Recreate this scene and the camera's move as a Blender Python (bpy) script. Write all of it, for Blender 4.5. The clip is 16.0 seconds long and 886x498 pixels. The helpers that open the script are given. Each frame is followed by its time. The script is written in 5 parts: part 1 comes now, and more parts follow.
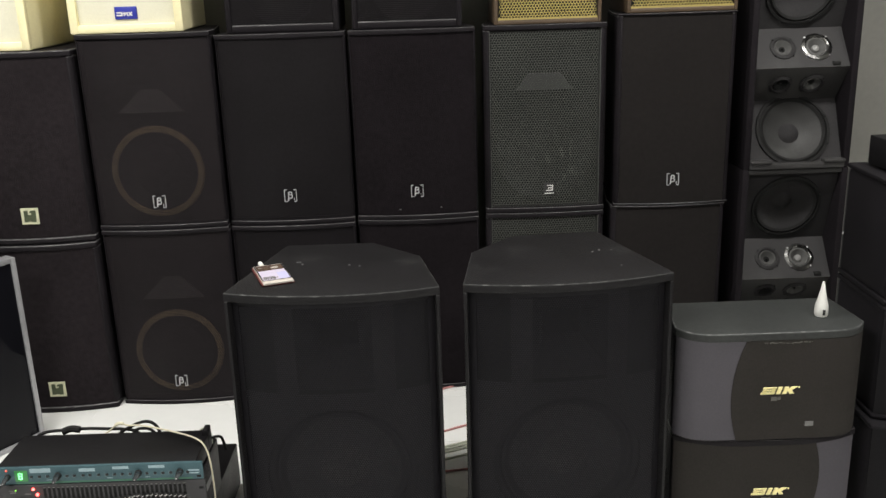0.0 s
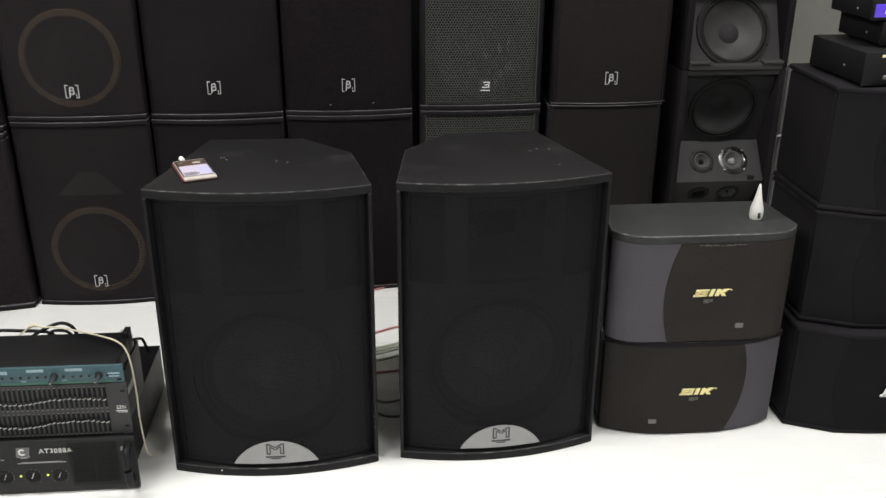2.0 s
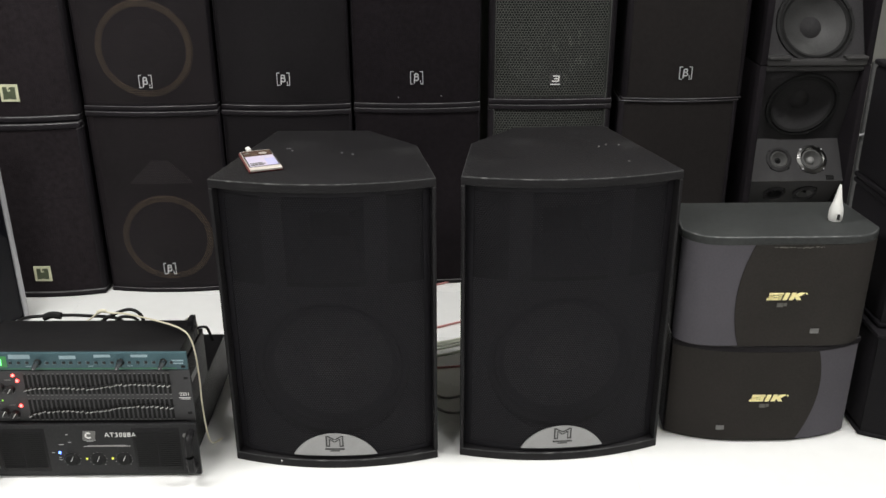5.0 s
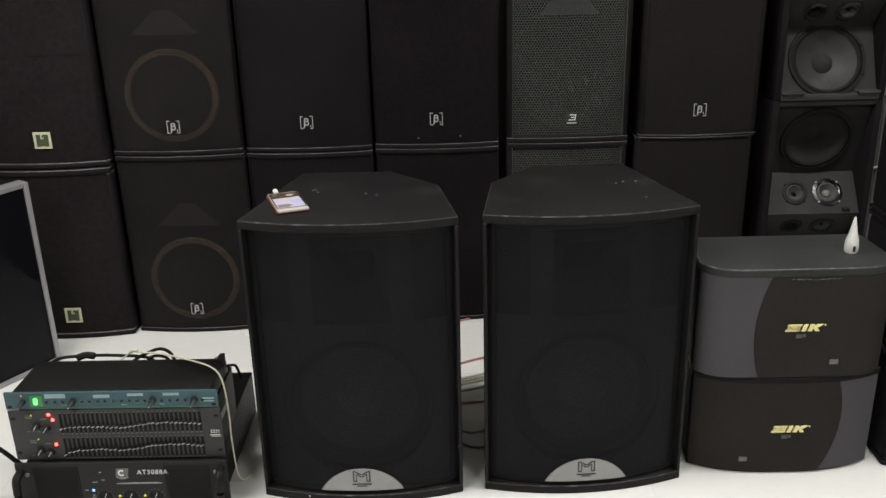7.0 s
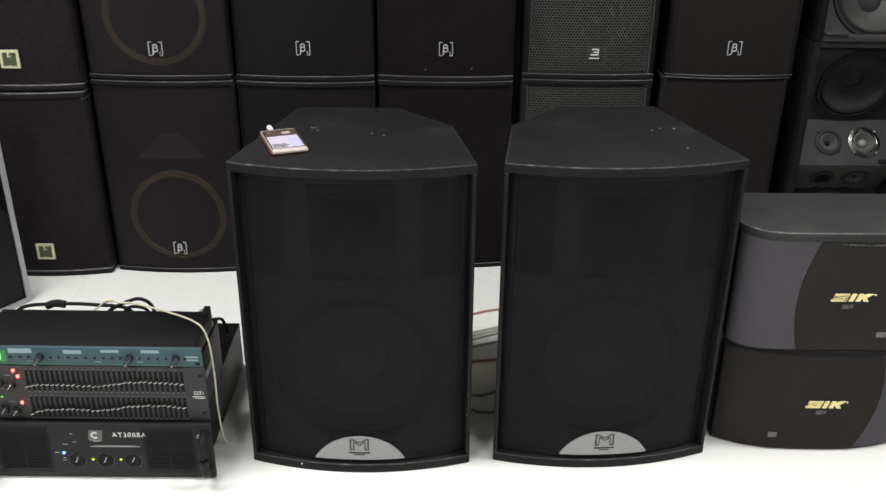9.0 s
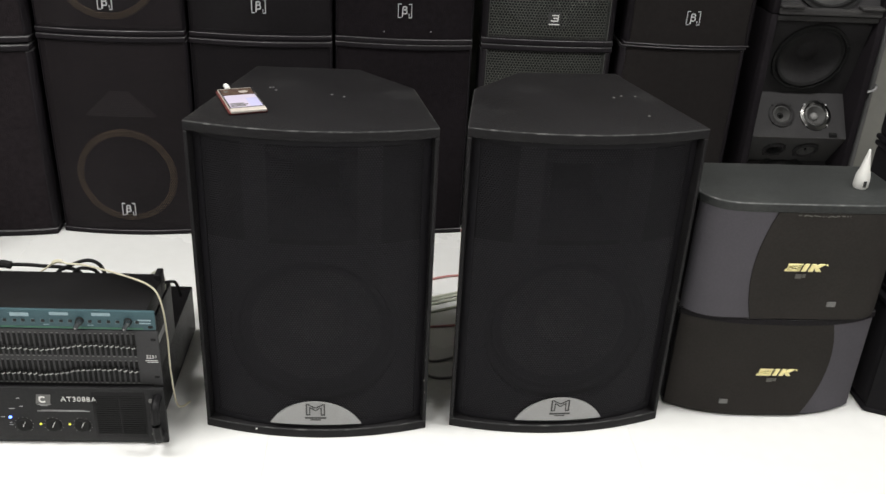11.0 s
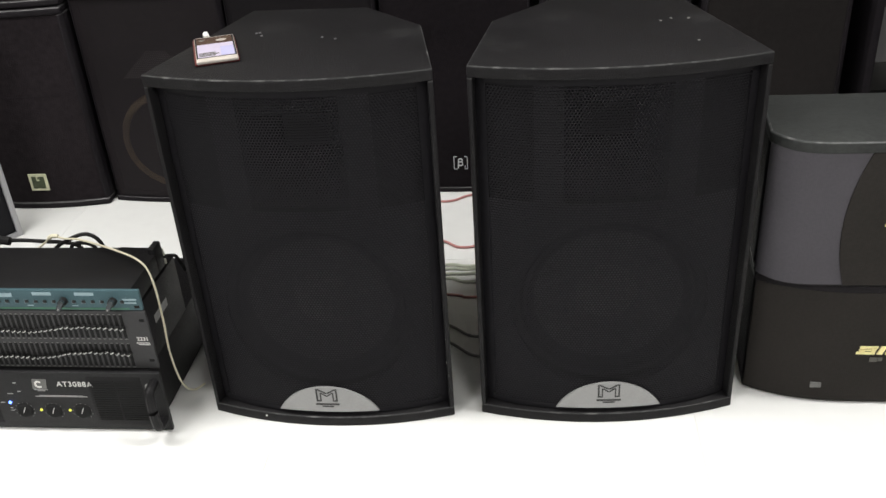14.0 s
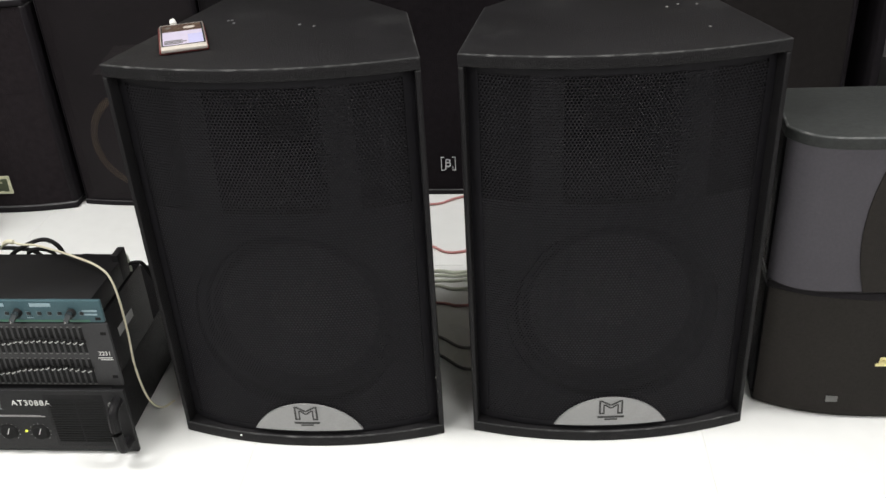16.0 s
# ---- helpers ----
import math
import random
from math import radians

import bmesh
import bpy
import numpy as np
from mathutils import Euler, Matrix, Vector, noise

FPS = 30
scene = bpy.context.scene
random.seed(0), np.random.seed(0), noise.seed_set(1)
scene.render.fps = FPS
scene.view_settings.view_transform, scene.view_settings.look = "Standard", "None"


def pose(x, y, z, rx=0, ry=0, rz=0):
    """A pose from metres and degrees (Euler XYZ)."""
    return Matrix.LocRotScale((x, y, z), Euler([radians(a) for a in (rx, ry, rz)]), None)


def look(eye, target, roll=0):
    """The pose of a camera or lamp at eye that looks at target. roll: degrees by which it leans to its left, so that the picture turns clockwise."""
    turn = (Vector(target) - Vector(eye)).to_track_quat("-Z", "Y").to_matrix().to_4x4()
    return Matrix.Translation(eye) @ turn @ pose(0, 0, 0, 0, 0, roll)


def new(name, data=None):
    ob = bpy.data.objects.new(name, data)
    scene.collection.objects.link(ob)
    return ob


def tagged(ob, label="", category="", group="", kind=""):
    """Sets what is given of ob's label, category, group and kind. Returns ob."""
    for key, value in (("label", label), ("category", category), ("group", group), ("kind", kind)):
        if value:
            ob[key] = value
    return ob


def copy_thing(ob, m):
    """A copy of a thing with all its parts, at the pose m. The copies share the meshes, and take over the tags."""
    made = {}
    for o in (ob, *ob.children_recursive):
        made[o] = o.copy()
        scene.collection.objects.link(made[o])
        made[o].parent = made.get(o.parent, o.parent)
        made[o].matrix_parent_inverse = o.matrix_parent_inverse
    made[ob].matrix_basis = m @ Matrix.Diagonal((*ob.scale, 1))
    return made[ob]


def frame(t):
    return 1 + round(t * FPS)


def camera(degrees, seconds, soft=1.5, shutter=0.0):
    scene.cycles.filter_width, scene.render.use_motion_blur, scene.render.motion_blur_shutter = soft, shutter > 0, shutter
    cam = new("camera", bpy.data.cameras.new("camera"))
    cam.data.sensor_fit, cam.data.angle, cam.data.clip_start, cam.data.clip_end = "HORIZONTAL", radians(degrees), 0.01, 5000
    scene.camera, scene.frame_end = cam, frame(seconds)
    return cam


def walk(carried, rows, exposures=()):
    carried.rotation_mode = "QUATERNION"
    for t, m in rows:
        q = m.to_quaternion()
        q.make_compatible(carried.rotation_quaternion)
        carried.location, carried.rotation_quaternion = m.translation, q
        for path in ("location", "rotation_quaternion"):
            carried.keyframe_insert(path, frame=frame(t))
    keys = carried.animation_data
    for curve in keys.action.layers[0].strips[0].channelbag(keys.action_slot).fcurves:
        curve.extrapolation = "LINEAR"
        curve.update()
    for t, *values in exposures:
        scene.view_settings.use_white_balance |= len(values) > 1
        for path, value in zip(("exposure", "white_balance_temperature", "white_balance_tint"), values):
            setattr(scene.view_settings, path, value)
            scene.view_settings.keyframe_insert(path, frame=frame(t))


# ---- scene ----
cam = camera(51.2, 16.0)
PATH = [
    (0, (0.039, 0.027, 1.394), (0.07, 1.941, 0.816), -1.8),
    (0.5, (0.029, 0.021, 1.389), (0.049, 1.924, 0.776), -1.7),
    (1, (0.025, 0.029, 1.382), (0.072, 1.915, 0.719), -1.5),
    (1.5, (0.026, 0.059, 1.363), (0.135, 1.917, 0.632), -0.8),
    (2, (0.037, 0.099, 1.361), (0.21, 1.933, 0.582), 0.3),
    (2.5, (0.047, 0.126, 1.351), (0.241, 1.953, 0.56), 0.3),
    (3, (0.044, 0.146, 1.351), (0.196, 1.975, 0.556), -0.2),
    (3.5, (0.03, 0.149, 1.344), (0.116, 1.975, 0.531), -0.4),
    (4, (0.029, 0.142, 1.345), (0.084, 1.964, 0.521), 0.1),
    (4.5, (0.044, 0.134, 1.35), (0.087, 1.959, 0.532), 0.1),
    (5, (0.047, 0.126, 1.351), (0.074, 1.963, 0.561), -0.2),
    (5.2, (0.048, 0.116, 1.354), (0.073, 1.966, 0.594), -0.3),
    (7.3, (0.035, 0.078, 1.371), (0.023, 1.946, 0.656), -1.5),
    (7.5, (0.035, 0.104, 1.36), (0.022, 1.955, 0.603), -1.3),
    (8, (0.021, 0.195, 1.336), (0.02, 2.012, 0.501), -0.3),
    (8.5, (0.008, 0.279, 1.333), (0.023, 2.088, 0.48), 0.3),
    (8.7, (-0.005, 0.302, 1.333), (0.012, 2.109, 0.477), 0.5),
    (10.8, (-0.073, 0.319, 1.327), (0.034, 2.102, 0.428), 2.6),
    (11, (-0.051, 0.322, 1.32), (0.086, 2.093, 0.401), 3.1),
    (11.5, (0.009, 0.365, 1.291), (0.14, 2.12, 0.341), 2.9),
    (12, (0.144, 0.48, 1.256), (0.133, 2.238, 0.303), 0.6),
    (12.5, (0.226, 0.557, 1.247), (0.149, 2.331, 0.326), -0.8),
    (13, (0.247, 0.584, 1.227), (0.085, 2.341, 0.286), -2.5),
    (13.5, (0.244, 0.585, 1.216), (0.034, 2.317, 0.238), -3.3),
    (14, (0.226, 0.577, 1.206), (0.022, 2.294, 0.202), -3.8),
    (14.5, (0.222, 0.579, 1.211), (0.033, 2.298, 0.206), -2.7),
    (15, (0.226, 0.577, 1.215), (0.046, 2.302, 0.22), -2.0),
    (15.5, (0.22, 0.598, 1.201), (0.046, 2.34, 0.235), -1.9),
    (16, (0.205, 0.69, 1.141), (0.035, 2.416, 0.144), -3.4),
]
EXPOSURES = [(0, -0.03, 6680, 9), (0.5, -0.06, 6720, 8), (1, -0.38, 6740, 8), (1.5, -0.28, 6700, 9), (2, -0.1, 6540, 10), (2.5, -0.05, 6500, 10), (5, -0.08, 6500, 10), (5.2, -0.1, 6500, 10), (7.3, -0.4, 6720, 8), (7.5, -0.35, 6700, 8), (8, -0.1, 6550, 10), (8.5, -0.08, 6500, 10), (11, -0.1, 6550, 10), (11.5, -0.2, 6580, 10), (12, -0.3, 6550, 10), (12.5, -0.19, 6520, 10), (13, -0.18, 6550, 10), (13.5, -0.12, 6600, 10), (14, -0.05, 6540, 10), (14.5, -0.34, 6600, 9), (15, -0.31, 6520, 10), (15.5, -0.32, 6520, 10), (16, -0.1, 6500, 10)]
walk(cam, [(t, look(eye, target, roll)) for t, eye, target, roll in PATH], EXPOSURES)

# ---- world and light ----
world = bpy.data.worlds.new("world")
scene.world = world
world.use_nodes = True
world.node_tree.nodes["Background"].inputs[0].default_value = (0.75, 0.8, 0.85, 1)
world.node_tree.nodes["Background"].inputs[1].default_value = 0.02

LAMPS = [(-1.45, 1.85), (1.2, 1.85), (-1.45, -0.1), (1.45, -0.6)]
CEIL = 2.9
for lx, ly in LAMPS:
    lamp = bpy.data.lights.new("tube_light", "AREA")
    lamp.shape, lamp.size, lamp.size_y, lamp.energy = "RECTANGLE", 1.15, 0.28, 57
    lamp.color = (1.0, 0.985, 0.962)
    new("tube_light", lamp).matrix_world = pose(lx, ly, CEIL - 0.085)

# ---- materials ----


def material(name, color, rough=0.5, metal=0.0, spread=0.12, scale=6.0, bump=0.0, bump_scale=300.0, spec=0.5, emit=None, emit_power=0.0,
             stain=None, stain_amount=0.0, stain_scale=3.0, coat=0.0, wear=None):
    """A surface with tone varied at two scales, fine relief and stains."""
    m = bpy.data.materials.new(name)
    m.use_nodes = True
    nt = m.node_tree
    n, l = nt.nodes, nt.links
    b = n["Principled BSDF"]
    b.inputs["Roughness"].default_value = rough
    b.inputs["Metallic"].default_value = metal
    b.inputs["Specular IOR Level"].default_value = spec
    b.inputs["Coat Weight"].default_value = coat
    tc = n.new("ShaderNodeTexCoord")
    big = n.new("ShaderNodeTexNoise")
    big.inputs["Scale"].default_value = scale
    big.inputs["Detail"].default_value = 6
    l.new(tc.outputs["Object"], big.inputs["Vector"])
    small = n.new("ShaderNodeTexNoise")
    small.inputs["Scale"].default_value = scale * 23
    small.inputs["Detail"].default_value = 3
    l.new(tc.outputs["Object"], small.inputs["Vector"])
    mix = n.new("ShaderNodeMath")
    mix.operation = "ADD"
    l.new(big.outputs["Fac"], mix.inputs[0])
    l.new(small.outputs["Fac"], mix.inputs[1])
    ramp = n.new("ShaderNodeMapRange")
    ramp.inputs["From Min"].default_value, ramp.inputs["From Max"].default_value = 0.7, 1.3
    ramp.inputs["To Min"].default_value, ramp.inputs["To Max"].default_value = 1 - spread, 1 + spread
    l.new(mix.outputs[0], ramp.inputs["Value"])
    tone = n.new("ShaderNodeVectorMath")
    tone.operation = "SCALE"
    tone.inputs[0].default_value = color
    l.new(ramp.outputs[0], tone.inputs["Scale"])
    last = tone.outputs[0]
    if stain:
        st = n.new("ShaderNodeTexNoise")
        st.inputs["Scale"].default_value, st.inputs["Detail"].default_value = stain_scale, 9
        st.inputs["Roughness"].default_value = 0.7
        l.new(tc.outputs["Object"], st.inputs["Vector"])
        lim = n.new("ShaderNodeMapRange")
        lim.inputs["From Min"].default_value, lim.inputs["From Max"].default_value = 0.55, 0.75
        lim.inputs["To Max"].default_value = stain_amount
        l.new(st.outputs["Fac"], lim.inputs["Value"])
        blend = n.new("ShaderNodeMix")
        blend.data_type = "RGBA"
        blend.inputs[7].default_value = (*stain, 1)
        l.new(lim.outputs[0], blend.inputs[0])
        l.new(last, blend.inputs[6])
        last = blend.outputs[2]
    if wear:
        chip = n.new("ShaderNodeTexNoise")
        chip.inputs["Scale"].default_value, chip.inputs["Detail"].default_value = 42, 10
        l.new(tc.outputs["Object"], chip.inputs["Vector"])
        some = n.new("ShaderNodeMapRange")
        some.inputs["From Min"].default_value, some.inputs["From Max"].default_value = 0.5, 0.78
        l.new(chip.outputs["Fac"], some.inputs["Value"])
        rub = n.new("ShaderNodeMix")
        rub.data_type = "RGBA"
        rub.inputs[7].default_value = (*wear, 1)
        l.new(some.outputs[0], rub.inputs[0])
        l.new(last, rub.inputs[6])
        last = rub.outputs[2]
    l.new(last, b.inputs["Base Color"])
    rr = n.new("ShaderNodeMapRange")
    rr.inputs["From Min"].default_value, rr.inputs["From Max"].default_value = 0.3, 0.7
    rr.inputs["To Min"].default_value, rr.inputs["To Max"].default_value = max(0, rough - 0.06), min(1, rough + 0.06)
    l.new(big.outputs["Fac"], rr.inputs["Value"])
    l.new(rr.outputs[0], b.inputs["Roughness"])
    if bump:
        bn = n.new("ShaderNodeTexNoise")
        bn.inputs["Scale"].default_value = bump_scale
        l.new(tc.outputs["Object"], bn.inputs["Vector"])
        bp = n.new("ShaderNodeBump")
        bp.inputs["Strength"].default_value, bp.inputs["Distance"].default_value = bump, 0.002
        l.new(bn.outputs["Fac"], bp.inputs["Height"])
        l.new(bp.outputs[0], b.inputs["Normal"])
    if emit:
        b.inputs["Emission Color"].default_value = (*emit, 1)
        b.inputs["Emission Strength"].default_value = emit_power
    return m


def weave(name, color, rough, pitch, depth=0.25, spread=0.15):
    """Woven cloth: crossing threads as relief, with soft large variation of tone."""
    m = material(name, color, rough, spread=spread, scale=9, spec=0.1)
    nt = m.node_tree
    n, l = nt.nodes, nt.links
    tc = n.new("ShaderNodeTexCoord")
    hs = []
    for axis in ("X", "Z"):
        w = n.new("ShaderNodeTexWave")
        w.bands_direction = axis
        w.inputs["Scale"].default_value = 0.314 / pitch
        w.inputs["Distortion"].default_value = 0.6
        l.new(tc.outputs["Object"], w.inputs["Vector"])
        hs.append(w)
    mul = n.new("ShaderNodeMath")
    mul.operation = "MULTIPLY"
    l.new(hs[0].outputs["Fac"], mul.inputs[0])
    l.new(hs[1].outputs["Fac"], mul.inputs[1])
    bp = n.new("ShaderNodeBump")
    bp.inputs["Strength"].default_value, bp.inputs["Distance"].default_value = depth, 0.002
    l.new(mul.outputs[0], bp.inputs["Height"])
    l.new(bp.outputs[0], n["Principled BSDF"].inputs["Normal"])
    return m


M_PAINT = material("black_textured_paint", (0.0069, 0.0064, 0.0073), 0.6, spec=0.22, bump=0.55, bump_scale=420, spread=0.25, scale=5,
                   stain=(0.03, 0.03, 0.03), stain_amount=0.4, stain_scale=9)
M_CARPET = material("black_vinyl_cover", (0.01098, 0.00936, 0.01120), 0.6, spec=0.12, bump=0.5, bump_scale=500, spread=0.25, scale=6,
                    stain=(0.018, 0.018, 0.018), stain_amount=0.3, stain_scale=9)
# Rim colours: the highlight along upper edges is painted in, mixed with worn chips.
M_PAINT_LIT_WORN = material("lit_worn_black_paint_edge", (0.024, 0.024, 0.0246), 0.5, spec=0.35, bump=0.4, bump_scale=300, wear=(0.13, 0.13, 0.128))
M_CARPET_LIT_WORN = material("lit_worn_black_vinyl_edge", (0.04631, 0.04509, 0.0468), 0.36, spec=0.5, bump=0.3, bump_scale=300, wear=(0.14, 0.14, 0.14))
M_TOP_LIT_WORN = material("lit_worn_grey_vinyl_edge", (0.0408, 0.0432, 0.0432), 0.45, spec=0.4, wear=(0.16, 0.16, 0.155))
EDGES = {"black_textured_paint": M_PAINT_LIT_WORN, "black_vinyl_cover": M_CARPET_LIT_WORN, "worn_grey_black_vinyl": M_TOP_LIT_WORN}
M_GRILLE_BACK = material("black_fine_grille_steel", (0.0102, 0.0087, 0.0101), 0.55, 0.0, spec=0.15, spread=0.25, scale=4, stain=(0.014, 0.014, 0.014), stain_amount=0.4)
M_GRILLE_BROWN = material("brown_black_fine_grille_steel", (0.0158, 0.0129, 0.0145), 0.55, spec=0.15, spread=0.25, scale=4, stain=(0.024, 0.022, 0.021), stain_amount=0.4)
M_GRILLE = material("black_grille_steel", (0.0109, 0.0103, 0.0123), 0.55, 0.0, spec=0.12, spread=0.25, scale=4, stain=(0.009, 0.009, 0.009), stain_amount=0.4)
M_GRILLE_GREY = material("grey_green_grille_steel", (0.062, 0.0645, 0.06), 0.55, 0.1, spec=0.25, spread=0.22, scale=7, stain=(0.15, 0.155, 0.14), stain_amount=0.14, stain_scale=17)


def scuffs(m, centre, radius, color):
    """Pale scratches gathered round one place of a surface."""
    n, l = m.node_tree.nodes, m.node_tree.links
    b = n["Principled BSDF"]
    tc = n.new("ShaderNodeTexCoord")
    off = n.new("ShaderNodeVectorMath")
    off.operation = "DISTANCE"
    off.inputs[1].default_value = centre
    l.new(tc.outputs["Object"], off.inputs[0])
    near = n.new("ShaderNodeMapRange")
    near.inputs["From Min"].default_value, near.inputs["From Max"].default_value = radius, radius * 0.3
    l.new(off.outputs["Value"], near.inputs["Value"])
    turn = n.new("ShaderNodeMapping")
    turn.inputs["Rotation"].default_value = (0, -0.5, 0)
    turn.inputs["Scale"].default_value = (1, 1, 0.35)
    l.new(tc.outputs["Object"], turn.inputs["Vector"])
    nz = n.new("ShaderNodeTexNoise")
    nz.inputs["Scale"].default_value, nz.inputs["Detail"].default_value = 95, 8
    l.new(turn.outputs[0], nz.inputs["Vector"])
    lim = n.new("ShaderNodeMapRange")
    lim.inputs["From Min"].default_value, lim.inputs["From Max"].default_value = 0.54, 0.74
    l.new(nz.outputs["Fac"], lim.inputs["Value"])
    both = n.new("ShaderNodeMath")
    both.operation = "MULTIPLY"
    l.new(near.outputs[0], both.inputs[0])
    l.new(lim.outputs[0], both.inputs[1])
    mix = n.new("ShaderNodeMix")
    mix.data_type = "RGBA"
    mix.inputs[7].default_value = (*color, 1)
    l.new(both.outputs[0], mix.inputs[0])
    l.new(b.inputs["Base Color"].links[0].from_socket, mix.inputs[6])
    l.new(mix.outputs[2], b.inputs["Base Color"])


scuffs(M_GRILLE_GREY, (0.05, 0, -0.15), 0.13, (0.15, 0.155, 0.142))
M_GRILLE_YELLOW = material("yellow_grille_steel", (0.36, 0.285, 0.092), 0.45, 0.1, spread=0.12, scale=8)
M_WOOD = material("brown_wood_edge", (0.075, 0.05, 0.03), 0.5, spread=0.3, scale=14, bump=0.2)
M_FOAM = material("black_grille_foam", (0.0099, 0.0081, 0.0094), 0.95, bump=0.9, bump_scale=350, spread=0.3, scale=3, spec=0.06)
M_FOAM_GREY = material("dusty_black_grille_foam", (0.0163, 0.0134, 0.0149), 0.95, bump=0.9, bump_scale=350, spread=0.3, scale=3, spec=0.06)
M_FOAM_BROWN = material("brown_black_grille_cloth", (0.0158, 0.0141, 0.0138), 0.95, bump=0.45, bump_scale=420, spread=0.15, scale=3, spec=0.06)
M_BAFFLE = material("black_baffle_board", (0.01541, 0.01541, 0.01541), 0.9, spread=0.2, spec=0.1)
M_HORN = material("black_horn_plastic", (0.05, 0.049, 0.053), 0.5, spread=0.15, spec=0.25)
M_HORN_RIM = material("smooth_horn_plastic", (0.056, 0.055, 0.06), 0.5, spread=0.1, spec=0.25)
M_CONE = material("dark_paper_cone", (0.015, 0.015, 0.0155), 0.85, spread=0.2, scale=20, bump=0.2, spec=0.1)
M_SURROUND = material("pleated_cloth_surround", (0.053, 0.053, 0.058), 0.8, spread=0.2, scale=20, bump=0.2, spec=0.1)
M_CONE_GREY = material("grey_paper_cone", (0.031, 0.031, 0.0308), 0.55, spec=0.3, spread=0.25, scale=14, bump=0.25, stain=(0.12, 0.12, 0.115), stain_amount=0.4)
M_RUBBER = material("black_rubber", (0.0108, 0.0108, 0.0108), 0.75, spread=0.2, spec=0.2)
M_GASKET = material("tan_gasket", (0.225, 0.162, 0.093), 0.8, spread=0.35, scale=25)
M_SILVER = material("dull_silver_plate", (0.31, 0.31, 0.31), 0.45, 0.3, spread=0.06, scale=10, stain=(0.25, 0.25, 0.24), stain_amount=0.5, stain_scale=20)
M_INK = material("black_ink", (0.03, 0.03, 0.03), 0.6)
M_WHITE_INK = material("white_print", (0.72, 0.72, 0.7), 0.5, spread=0.1, scale=40)
M_BADGE = material("pale_badge_metal", (0.62, 0.63, 0.64), 0.4, 0.2, spread=0.15, scale=60)
M_GREY_INK = material("grey_print", (0.3, 0.3, 0.3), 0.5, spread=0.2, scale=40)
M_CAP_LINE = material("pale_grey_cap_print", (0.45, 0.45, 0.44), 0.5, spread=0.3, scale=90)
M_GOLD = material("gold_badge", (0.92, 0.82, 0.4), 0.35, 0.12, spread=0.08, scale=30)
M_CREAM = material("cream_paint", (0.84, 0.77, 0.48), 0.5, spread=0.06, scale=7, stain=(0.5, 0.42, 0.26), stain_amount=0.5, stain_scale=5)
M_CREAM_CLOTH = weave("cream_grille_cloth", (0.62, 0.6, 0.48), 0.9, 0.004, 0.07, 0.05)
M_BLUE = material("blue_badge", (0.02, 0.03, 0.28), 0.35, spread=0.1, scale=30)
M_PLATE = material("cream_badge", (0.6, 0.6, 0.42), 0.4, spread=0.15, scale=60)
M_GREEN_INK = material("dark_green_print", (0.06, 0.075, 0.04), 0.5, spread=0.45, scale=60)
M_CLOTH_GREY = weave("grey_violet_cloth", (0.082, 0.078, 0.088), 0.95, 0.0035, 0.1, 0.07)
M_CLOTH_DARK = weave("dark_olive_cloth", (0.0284, 0.0258, 0.0238), 0.95, 0.0035, 0.12, 0.12)
M_TOP = material("worn_grey_black_vinyl", (0.0282, 0.0303, 0.0297), 0.6, spec=0.25, bump=0.4, bump_scale=260, spread=0.25, scale=5,
                 stain=(0.05, 0.053, 0.05), stain_amount=0.5, stain_scale=6)
M_BOARD = material("grey_speaker_board", (0.028, 0.027, 0.0282), 0.75, spec=0.15, spread=0.2, scale=8, bump=0.3, stain=(0.06, 0.06, 0.06), stain_amount=0.35)
M_BAFFLE_FRONT = material("smooth_black_baffle", (0.076, 0.075, 0.083), 0.7, spread=0.15, scale=8, spec=0.15)
M_BAFFLE_UPPER = material("dusty_black_baffle", (0.023, 0.0225, 0.025), 0.8, spread=0.2, spec=0.1)
M_WEDGE = material("grey_wedge_board", (0.029, 0.028, 0.029), 0.6, spec=0.25, spread=0.15, scale=10, bump=0.2, stain=(0.09, 0.09, 0.088), stain_amount=0.3)
M_TOWER_SIDE = material("black_side_board", (0.0125, 0.0108, 0.0126), 0.8, spread=0.2, spec=0.06)
M_STEEL_PAINT = material("grey_horn_paint", (0.06, 0.057, 0.056), 0.7, spread=0.2, spec=0.2)
M_LABEL = material("dull_grey_label", (0.13, 0.13, 0.125), 0.5, spread=0.2, scale=60)
M_FAINT = material("faint_dark_mark", (0.09152, 0.08866, 0.07722), 0.6, spread=0.3, scale=60)
M_PALE_TEAL = material("pale_teal_print", (0.26, 0.36, 0.4), 0.5, spread=0.1, scale=60)
M_DULL_TEAL = material("dull_teal_frame", (0.066, 0.112, 0.128), 0.5, spread=0.1, scale=60)
M_BOARD_LIGHT = material("pale_grey_board", (0.037, 0.036, 0.036), 0.55, spread=0.25, scale=12, spec=0.3)
M_TWEETER = material("pale_tweeter_cone", (0.085, 0.085, 0.083), 0.6, spec=0.3, spread=0.2, scale=30)
M_CONE_FRONT = material("dusty_black_cone", (0.102, 0.102, 0.109), 0.7, spread=0.2, scale=20, spec=0.2)
M_CAP_FRONT = material("grey_dusty_cap", (0.128, 0.128, 0.13), 0.6, spread=0.25, scale=20, spec=0.2)
M_RING = material("chrome_ring", (0.2, 0.2, 0.195), 0.28, 1.0, spread=0.1)
M_CONE_PALE = material("pale_dome", (0.2, 0.2, 0.195), 0.5, spread=0.15, scale=30)
M_STEEL = material("dull_steel", (0.35, 0.35, 0.36), 0.45, 0.8, spread=0.15, scale=15)
M_PIPE = material("grey_painted_pipe", (0.1, 0.1, 0.1), 0.5, 0.2, spread=0.2, scale=12)
